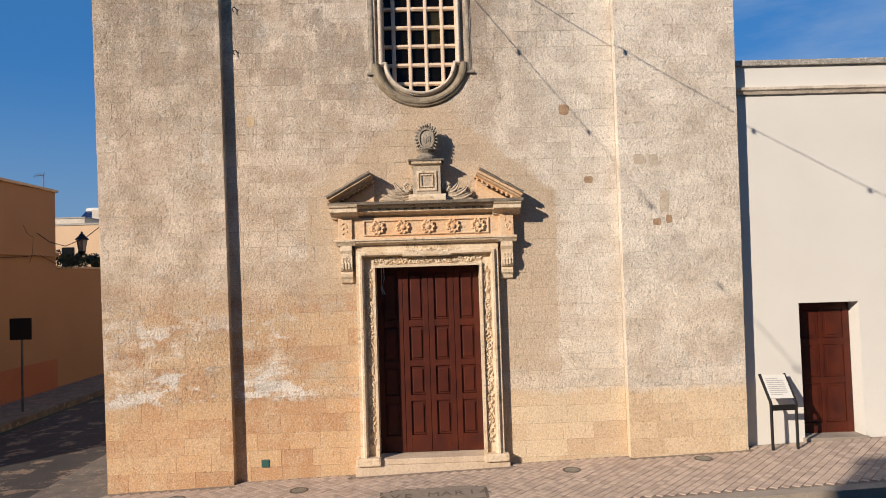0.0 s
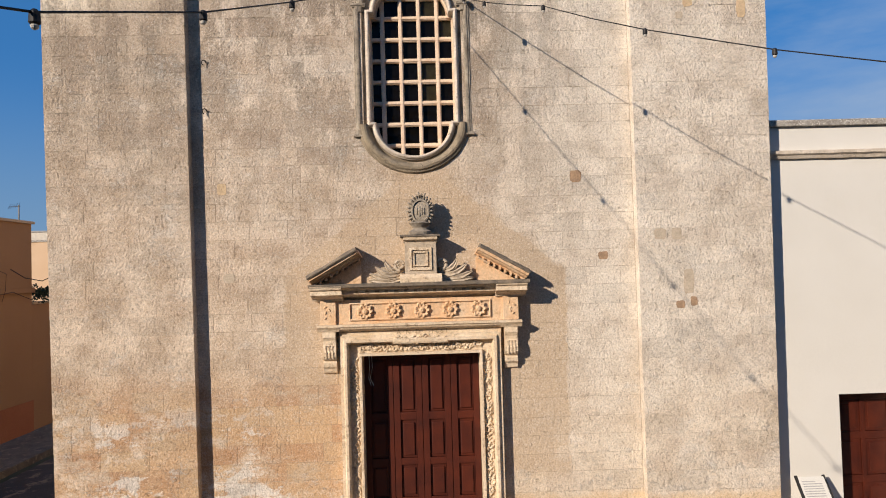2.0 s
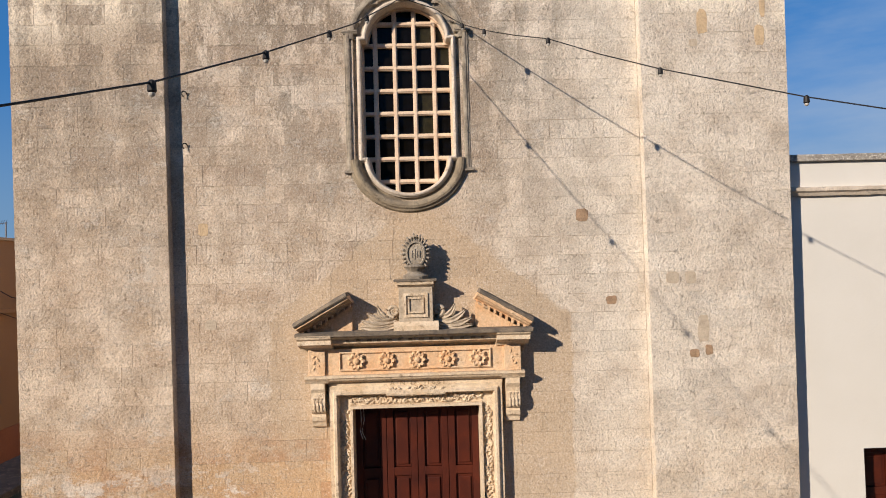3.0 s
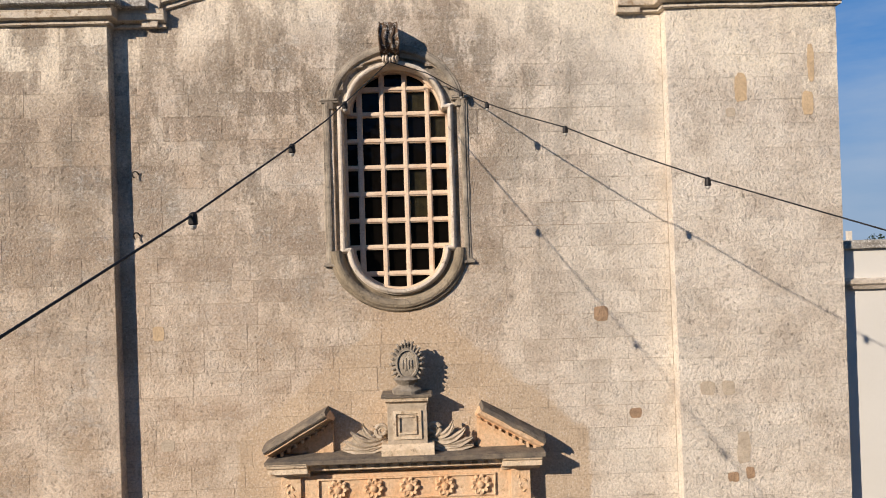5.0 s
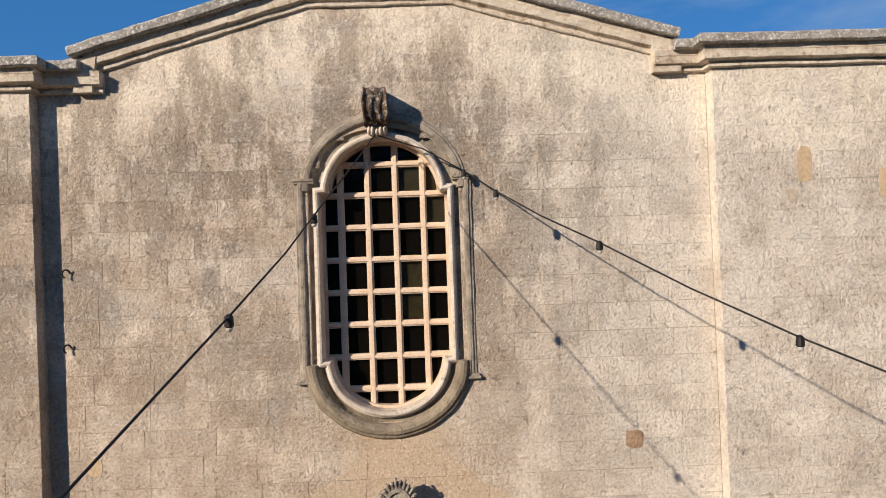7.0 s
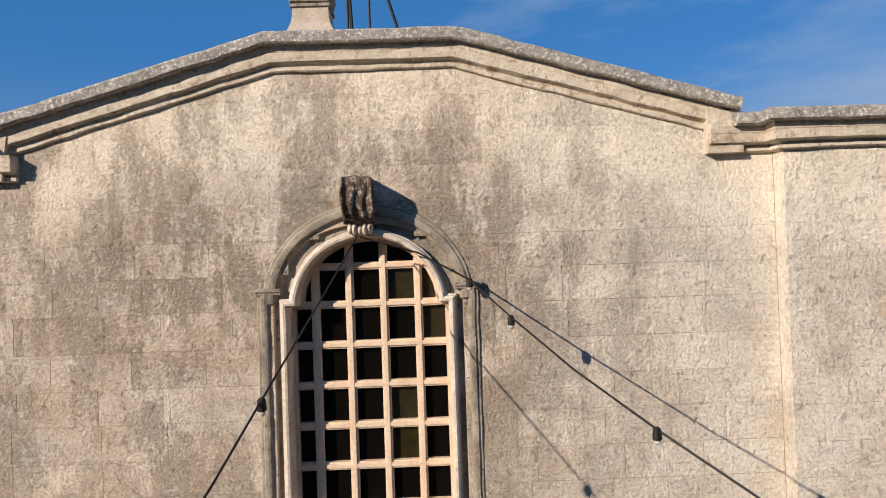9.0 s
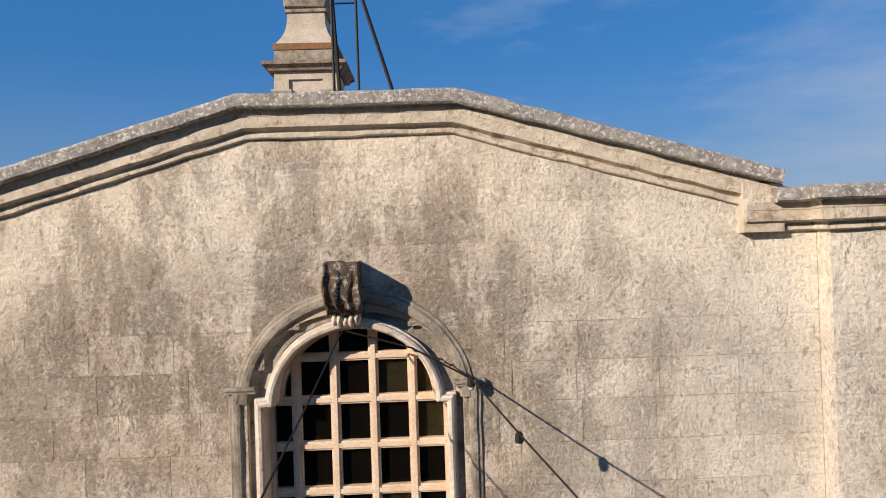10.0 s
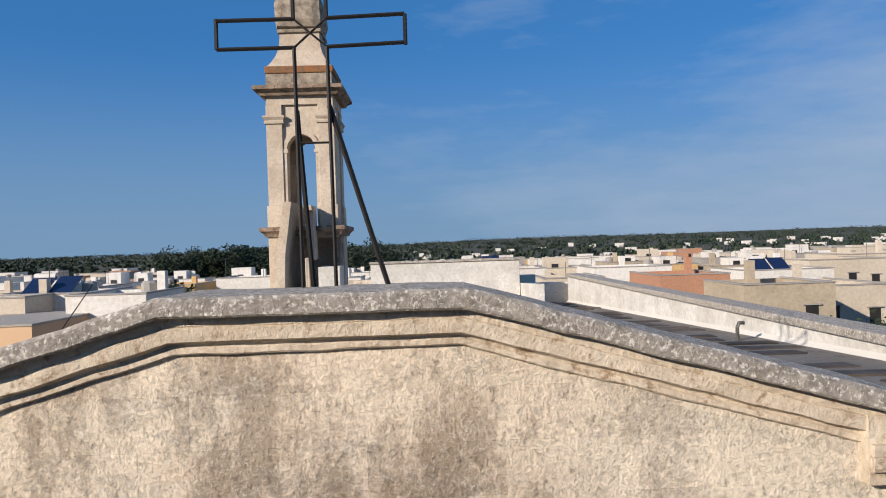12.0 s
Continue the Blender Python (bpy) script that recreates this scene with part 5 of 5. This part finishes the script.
SOLAR = plain("blue_solar_panel", (0.012, 0.022, 0.07), (0.010, 0.018, 0.055), 3, 0.25)
VOID = plain("dark_window_void", (0.02, 0.019, 0.018), (0.035, 0.03, 0.028), 2, 0.4)
TILE = plain("red_roof_tile", (0.30, 0.10, 0.06), (0.24, 0.085, 0.05), 2, 0.9)
BASE = -0.8


def town_house(x, y, w, d, h, wall, rng, label, extras=True, solar=False, room=True):
    t = thing("town_house", label, "house", "houses of the town")
    m = WALLS[wall]
    part("wall", box(x, x + w, y, y + d, BASE, h), m, t)
    bm = bmesh.new()
    e, ph = 0.22, 0.45
    for a in ((x, x + w, y, y + e), (x, x + w, y + d - e, y + d), (x, x + e, y + e, y + d - e), (x + w - e, x + w, y + e, y + d - e)):
        box(*a, h, h + ph, 0.0, bm)
    part("parapet", bm, m, t)
    cap = bmesh.new()
    for a in ((x, x + w, y, y + e), (x, x + e, y + e, y + d), (x + w - e, x + w, y + e, y + d)):
        box(a[0] - 0.05, a[1] + 0.05, a[2] - 0.05, a[3] + 0.03, h + ph + 0.001, h + ph + 0.09, 0.0, cap)
    part("coping", cap, WALLS[2], t)
    if rng.random() < 0.45:
        part("water_tank", lathe([(0.55, 0), (0.55, 0.9), (0.4, 1.05)], 10, (x + w * rng.uniform(0.2, 0.8), y + d * 0.7, h)), WALLS[2], t)
    n = max(1, int(w / 2.4))
    for k in range(n):
        wx = x + (k + 0.5) * w / n + rng.uniform(-0.4, 0.4)
        wz = h - rng.uniform(1.9, 2.3)
        door_like = rng.random() < 0.3
        part("window", box(wx - 0.38, wx + 0.38, y - 0.02, y + 0.05, wz - (0.9 if door_like else 0), wz + 1.1), VOID, t)
        part("sill", box(wx - 0.55, wx + 0.55, y - 0.12, y + 0.02, wz + 1.12, wz + 1.2), WALLS[2], t)
    if extras and room:
        rw, rd = min(w * 0.6, rng.uniform(1.6, 3.0)), d * rng.uniform(0.25, 0.4)
        rx = x + rng.uniform(0.3, w - rw - 0.3)
        part("roof_room", box(rx, rx + rw, y + d * 0.4, y + d * 0.4 + rd, h, h + rng.uniform(1.0, 1.9)), WALLS[rng.choice((0, 0, 1))], t)
        part("roof_door", box(rx + rw * 0.3, rx + rw * 0.3 + 0.8, y + d * 0.4 - 0.03, y + d * 0.4 + 0.02, h, h + 0.9), VOID, t)
    if extras:
        cx = x + rng.uniform(0.5, w - 0.8)
        part("chimney", box(cx, cx + 0.5, y + d * 0.6, y + d * 0.6 + 0.5, h, h + rng.uniform(1.0, 1.9)), m, t)
    if rng.random() < 0.4:
        ax, ay = x + w * rng.random(), y + d * 0.3
        part("mast", tube([(ax, ay, h), (ax, ay, h + rng.uniform(1.5, 3))], 0.03, 4), METAL, t)
    if solar:
        for k in range(2):
            sx = x + w * 0.15 + k * 1.7
            bm = box(0, 1.5, 0, 2.0, -0.04, 0.04)
            bmesh.ops.transform(bm, matrix=Matrix.Translation((sx, y + 0.6, h + 0.4)) @ Matrix.Rotation(radians(33), 4, "X"), verts=bm.verts)
            part("solar_panel", bm, SOLAR, t, "dark blue solar panel")
        part("boiler", tube([(x + w * 0.15, y + 2.4, h + 1.5), (x + w * 0.15 + 1.4, y + 2.4, h + 1.5)], 0.25, 10), WALLS[0], t, "white solar boiler")
    return t


rng = random.Random(21)
NAMED = [  # x, y, w, d, h, wall, solar, label
    (-26.8, 40, 5.6, 6, 6.9, 0, True, "white house with tilted solar panels on its roof"),
    (-20.6, 36, 4.6, 6, 6.95, 0, False, "white roof-top house with a dark doorway"),
    (-31.0, 37, 7.5, 6, 6.9, 1, False, "cream house with a bare roof wall"),
    (-46, 56, 9, 8, 6.2, 1, False, "cream house with a flat roof terrace"),
    (-36.5, 62, 5, 7, 6.3, 0, False, "white house with a flat roof terrace"),
    (-30.5, 68, 6, 8, 6.0, 3, False, "ochre and white flat-roofed house"),
    (-23.5, 72, 7, 7, 6.4, 0, False, "white flat-roofed house with low parapet"),
    (-13.5, 60, 5, 6, 6.3, 0, False, "small white flat-roofed house with low parapet"),
    (18.0, 49, 5.5, 8, 6.3, 4, False, "house with a bare pink brick wall"),
    (19.0, 37, 5.5, 6, 6.2, 5, False, "unfinished house of bare tufa blocks"),
    (26.0, 42, 5.5, 8, 5.6, 1, False, "beige house with a concrete canopy"),
    (29.0, 58, 8, 8, 6.0, 0, True, "white house with blue solar panels"),
    (9.5, 52, 5, 7, 6.2, 1, False, "cream flat-roofed house with low parapet"),
    (46, 70, 10, 9, 6.8, 1, False, "beige two-storey house with low parapet"),
    (37, 62, 8, 8, 6.6, 1, False, "beige house with a low parapet"),
    (17, 66, 8, 8, 6.4, 0, False, "white flat-roofed house with low parapet"),
    (4.5, 68, 8, 8, 6.5, 0, False, "white flat-roofed house with low parapet"),
]
for x, y, w, d, h, wall, solar, label in NAMED:
    town_house(x, y, w, d, h, wall, rng, label, True, solar, False)
TEXT = {0: "white flat-roofed town house", 1: "cream flat-roofed town house", 2: "grey flat-roofed town house", 3: "ochre flat-roofed town house", 4: "pinkish flat-roofed town house", 5: "bare stone flat-roofed town house"}
for row, (y, gap) in enumerate(((64, 4), (76, 4), (86, 4), (97, 5), (109, 6), (122, 6), (137, 7), (155, 8), (176, 9), (200, 11))):
    half = y * 0.78 + 6
    x = -half
    while x < half:
        w = rng.uniform(3.2, 7.5)
        if not (-62 < x < -14 and 100 < y < 175) and not (y < 70 and (-46 < x < 60)):
            wall = rng.choice((0, 0, 0, 0, 0, 0, 1, 1, 2, 3, 5, 4))
            town_house(x, y + rng.uniform(-4, 4), w, rng.uniform(5, 8), rng.uniform(4.2, 6.4) - (0.4 if x < 0 else 0), wall, rng, TEXT[wall], y < 112, rng.random() < 0.03)
        x += w + rng.uniform(0.3, gap * 0.5)

# unseen house blocks behind the camera, added to cut sky light on the facade
# the 7.6 m block throws the shadow at the right of the street
for x, y, w, d, h in ((-50, -44, 23.5, 9, 12.5), (-26, -38, 12, 8, 12.0), (-8.0, -22, 9.5, 8.6, 7.6), (-13.4, -38, 5, 8, 11.5), (-8, -40, 12, 8, 13.0), (4.5, -30, 9, 12, 12.5), (14, -21, 9, 9, 11.5), (23.2, -18, 9, 10, 12.0), (32.5, -16, 12, 12, 12.0)):
    t = thing("light_blocker", "unseen plain stone block added to hold back light", "house", "houses across the square")
    part("wall", box(x, x + w, y, y + d, -0.8, h), WALLS[5], t)
    part("coping", box(x - 0.1, x + w + 0.1, y - 0.1, y + d + 0.1, h + 0.001, h + 0.15), COPING, t)

tree(-25.5, 64, BASE, 8.0, 6.5, 3, 1500, 0.24, "dense dark green tree between the houses")
tree(22.6, 35, BASE, 5.9, 3.0, 4, 900, 0.16, "drooping dark shrub tree beside a garden wall")
tree(25.6, 36, BASE, 5.7, 3.6, 6, 900, 0.16, "drooping dark shrub tree beside a garden wall")
tree(14.5, 50, BASE, 8.2, 3.4, 8, 700, 0.2, "grey-green conifer beside a roof terrace")
tree(60, 80, BASE, 10, 7, 9, 700, 0.3, "dark pine beside the houses")


def wood(name, label, spots, size, per, seed):
    r = random.Random(seed)
    bm = bmesh.new()
    for x, y, z, rad, sq in spots:
        leaves(bm, (x, y, z), rad, per, size, r, (1, 1, sq))
    me = bpy.data.meshes.new(name)
    bm.to_mesh(me)
    bm.free()
    me.materials.append(LEAF)
    tagged(new(name, me), label, "trees", kind="stuff")


r = random.Random(12)
wood("pine_wood", "dark pine copse behind the houses", [(r.uniform(-60, -8), r.uniform(140, 165), r.uniform(4.0, 8.5), r.uniform(3.0, 4.6), 0.9) for _ in range(60)], 0.26, 1700, 3)
wood("pine_wood", "dark pine copse behind the houses", [(r.uniform(-150, -60), r.uniform(230, 270), r.uniform(0.0, 2.2), r.uniform(3.0, 4.4), 0.7) for _ in range(60)], 0.4, 800, 4)


def countryside(n, seed):
    rr = random.Random(seed)
    out = []
    for _ in range(n):
        y = 230 + 2300 * rr.random() ** 1.6
        x = rr.uniform(-0.72, 0.74) * y
        out.append((x, y, ground_height(x, y) + 1.2 + y * 0.0006, rr.uniform(2.2, 5.5) * (1 + y / 900), 0.40))
    return out


wood("olive_groves", "far olive groves and hedges over the plain", countryside(2600, 8), 1.7, 18, 9)
far_white = bmesh.new()
for _ in range(60):
    y = r.uniform(240, 800)
    x = (0.72 - 0.75 * r.random() ** 1.5) * y
    z = ground_height(x, y)
    s = r.uniform(3, 8)
    box(x, x + s, y, y + 6, z - 1, z + r.uniform(2.5, 4.5), 0.0, far_white)
tagged(part("far_farmhouses", far_white, WALLS[0]), "scattered far white farmhouses on the plain", "houses", kind="stuff")


# ---- stones of the church front ----
def unit_stone():
    me = bpy.data.meshes.new("stone")
    bm = box(-0.5, 0.5, -0.5, 0.5, -0.5, 0.5)
    top = [e for e in bm.edges if all(v.co.y < 0 for v in e.verts)]
    bmesh.ops.bevel(bm, geom=top, offset=0.006, segments=1, affect="EDGES")
    bm.to_mesh(me)
    bm.free()
    me.materials.append(STONE)
    return me


def gable_top(x):
    x = abs(x)
    return 9.22 if x < 0.63 else 9.22 - (x - 0.63) * 0.277


rng = random.Random(4)
stones = []
COURSE = 0.245
z = -0.5
while z < 9.2:
    z1 = min(z + COURSE * rng.choice((0.96, 1.0, 1.0, 1.06)), 9.22)
    for zone in (-1, 0, 1):
        if zone:
            lo, hi = sorted(pilaster_edges(zone, z + 0.12))
            if z > 8.42:
                continue
            spans, y = [(lo, hi)], PIL
        else:
            y = 0.0
            zm = max(half_opening(z, 0.09), half_opening(z1, 0.09), half_opening((z + z1) / 2, 0.09))
            spans = [(-3.0, 2.90)]
            if z < 2.88:
                spans = [(-3.0, -0.80), (0.80, 2.90)]
            elif zm > 0:
                spans = [(-3.0, WINX - zm - 0.012), (WINX + zm + 0.012, 2.90)]
        for a, b in spans:
            x = a
            first = rng.uniform(0.2, 0.6)
            while x < b - 0.02:
                w = first if x == a else rng.choice((0.40, 0.46, 0.50, 0.52, 0.56, 0.62))
                x1 = x + w
                if b - x1 < 0.18:
                    x1 = b
                top = z1
                if not zone:
                    top = min(z1, gable_top(x), gable_top(x1))
                else:
                    top = min(z1, 8.44)
                if top - z > 0.03:
                    stones.append((x, x1, z, top, y + rng.uniform(-0.001, 0.001)))
                x = x1
    z = z1


def place(s):
    x0, x1, z0, z1, y = s
    d = 0.012
    k = max(0.0, min(1.0, 0.42 + 0.9 * noise.noise((x0 * 0.9, z0 * 1.4, 4.0))))
    gap = 0.0012 + 0.0055 * k if z0 < 7.8 else 0.0007
    return Matrix.Translation(((x0 + x1) / 2, y + d / 2, (z0 + z1) / 2)) @ Matrix.Diagonal((x1 - x0 - gap, d, z1 - z0 - gap, 1))


ME = unit_stone()
near = [s for s in stones if s[4] > -0.1 and 5.2 < s[2] < 9.2]
rest = [s for s in stones if not (s[4] > -0.1 and 5.2 < s[2] < 9.2)]
if len(near) > 300:
    rest += near[300:]
    near = near[:300]
for s in near:
    ob = new("stone", ME)
    ob.parent = facade
    ob.matrix_basis = place(s)
verts, faces = [], []
for s in rest:
    m, k = place(s), len(verts)
    verts += [m @ v.co for v in ME.vertices]
    faces += [[k + i for i in p.vertices] for p in ME.polygons]
me = bpy.data.meshes.new("stonework")
me.from_pydata([tuple(v) for v in verts], [], faces)
me.materials.append(STONE)
ob = tagged(new("stonework", me), kind="stuff")
ob.parent = facade


# ---- pavers ----
def unit_paver():
    me = bpy.data.meshes.new("paver")
    bm = box(-0.5, 0.5, -0.5, 0.5, -0.5, 0.5)
    bmesh.ops.bevel(bm, geom=[e for e in bm.edges if all(v.co.z > 0 for v in e.verts)], offset=0.06, segments=1, affect="EDGES")
    bm.to_mesh(me)
    bm.free()
    me.materials.append(PAVER)
    return me


PM = unit_paver()
SIZE = 0.10
pavers = []
diag = math.sqrt(0.5)
for i in range(-95, 145):
    for j in range(-95, 145):
        u, v = i * SIZE, j * SIZE
        x, y = (u - v) * diag + 2.0, (u + v) * diag - 1.0
        if not (-4.66 < x < 11.5 and -1.84 < y < (-0.28 if abs(x) < 1.2 else (-0.27 if abs(x) > 2.85 and x < 4.72 else (0.03 if x > 4.72 else -0.06)))):
            continue
        if -0.66 < x < 0.64 and -1.50 < y < -0.95:
            continue
        pavers.append((x, y))


def lay(x, y):
    return Matrix.Translation((x, y, fall(x) - 0.011 + rng.uniform(-0.0015, 0.0015))) @ Matrix.Rotation(math.atan(0.03), 4, "Y").inverted() @ Matrix.Rotation(radians(45), 4, "Z") @ Matrix.Diagonal((SIZE - 0.007, SIZE - 0.007, 0.02, 1))


pavers.sort(key=lambda p: abs(p[0] - 1.5) + 2 * abs(p[1] + 0.6))
for x, y in pavers[:300]:
    ob = new("paver", PM)
    ob.parent = pavement
    ob.matrix_basis = lay(x, y)
verts, faces = [], []
for x, y in pavers[300:]:
    m, k = lay(x, y), len(verts)
    verts += [m @ v.co for v in PM.vertices]
    faces += [[k + i for i in p.vertices] for p in PM.polygons]
me = bpy.data.meshes.new("paving")
me.from_pydata([tuple(v) for v in verts], [], faces)
me.materials.append(PAVER)
ob = tagged(new("paving", me), kind="stuff")
ob.parent = pavement


# ---- pavement inlay, ground lights, small fixings ----
inlay = thing("pavement_inlay", "dark pebble mosaic panel with lettering set in the pavement", "inlay")
INLAY = plain("pebble_mosaic", (0.30, 0.245, 0.19), (0.24, 0.195, 0.15), 8, 0.9, 70, 0.006)
INLAY_DARK = plain("dark_pebbles", (0.13, 0.10, 0.075), (0.17, 0.135, 0.10), 8, 0.9, 70, 0.006)


def plate(outline, lift, h):
    bm = bmesh.new()
    lo = [bm.verts.new((x, y, fall(x) + lift - 0.02)) for x, y in outline]
    hi = [bm.verts.new((x, y, fall(x) + lift + h)) for x, y in outline]
    bm.faces.new(hi)
    bm.faces.new(lo[::-1])
    for i in range(len(lo)):
        j = (i + 1) % len(lo)
        bm.faces.new((lo[i], lo[j], hi[j], hi[i]))
    return bm


def notched(x0, x1, y0, y1, k):
    return [(x0 + k, y0), (x1 - k, y0), (x1 - k, y0 + k * 0.5), (x1, y0 + k * 0.5), (x1, y1 - k * 0.5), (x1 - k, y1 - k * 0.5), (x1 - k, y1), (x0 + k, y1), (x0 + k, y1 - k * 0.5), (x0, y1 - k * 0.5), (x0, y0 + k * 0.5), (x0 + k, y0 + k * 0.5)]


part("border", plate(notched(-0.72, 0.70, -1.52, -0.90, 0.13), -0.004, 0.003), INLAY_DARK, inlay, "dark pebble border")
part("field", plate(notched(-0.68, 0.66, -1.49, -0.93, 0.13), 0.0, 0.003), INLAY, inlay)
lettering("letter", "AVE MARIA", 0.225, pose(-0.01, -1.20, fall(0) + 0.0045, 0, -math.degrees(math.atan(0.03)), 0), INLAY_DARK, inlay, "dark pebble letters", 0.0015)
LAMPTOP = plain("scratched_lamp_glass", (0.20, 0.20, 0.17), (0.15, 0.15, 0.13), 12, 0.3, 60, 0.001)
for x, y in ((1.944, -0.545), (3.859, -0.435), (-1.86, -0.62), (-3.55, -0.62)):
    t = thing("ground_light", "round flush uplight set in the pavement", "ground light", "uplights in the pavement")
    part("rim", lathe([(0.13, -0.03), (0.13, 0.004), (0.105, 0.006), (0.10, 0.002)], 24, (x, y, fall(x))), METAL, t)
    part("glass", lathe([(0.10, -0.02), (0.10, 0.0035), (0.02, 0.006)], 24, (x, y, fall(x))), LAMPTOP, t)
GREEN = plain("green_cover_plate", (0.02, 0.09, 0.075), (0.03, 0.11, 0.09), 10, 0.5)
part("service_plate", box(-2.52, -2.41, -0.016, 0.005, -0.01, 0.10, 0.004), GREEN, facade, "small green service plate")
for z in (6.15, 6.80):
    hook = [(-2.775 + 0.025 * math.cos(a), -0.01 - 0.04 * math.sin(a * 0.5), z + 0.035 * math.sin(a)) for a in (0.45 * i for i in range(11))]
    part("iron_hook", tube(hook, 0.008, 5), IRON, facade, "small rusty iron ring")
MEND = plain("old_repair_mortar", (0.55, 0.455, 0.345), (0.46, 0.375, 0.28), 8, 0.95, 30, 0.012)
STAIN = plain("yellowed_patch_mortar", (0.60, 0.44, 0.27), (0.52, 0.38, 0.235), 6, 0.95, 30, 0.012)
RUST = plain("broken_brick_hollow", (0.46, 0.30, 0.18), (0.32, 0.21, 0.13), 14, 0.95, 30, 0.02)
for x, z, w, h, y, m in ((2.14, 5.17, 0.15, 0.16, 0.0, RUST), (2.47, 4.10, 0.13, 0.11, 0.0, RUST), (3.20, 4.36, 0.16, 0.14, PIL, MEND), (3.42, 4.36, 0.14, 0.15, PIL, MEND), (3.56, 3.72, 0.14, 0.34, PIL, MEND), (3.44, 3.42, 0.12, 0.10, PIL, RUST), (-2.50, 3.93, 0.14, 0.12, 0.0, MEND), (3.69, 7.54, 0.13, 0.30, PIL, STAIN), (4.41, 7.36, 0.12, 0.26, PIL, STAIN), (4.46, 7.80, 0.07, 0.40, PIL, STAIN), (3.57, 7.28, 0.10, 0.09, PIL, MEND), (-2.58, 5.11, 0.12, 0.16, 0.0, STAIN), (3.62, 3.46, 0.09, 0.12, PIL, RUST)):
    ring = [(x + w * 0.5 * math.copysign(abs(math.cos(t)) ** 0.5, math.cos(t)) * (1 + 0.22 * noise.noise((x * 9, z * 9, t * 1.7))), z + h * 0.5 * math.copysign(abs(math.sin(t)) ** 0.5, math.sin(t)) * (1 + 0.22 * noise.noise((t * 1.9, x * 7, z * 5)))) for t in (2 * math.pi * k / 22 for k in range(22))]
    bm = slab(ring, y - 0.003, y + 0.01)
    part("repair_patch", bm, m, facade)
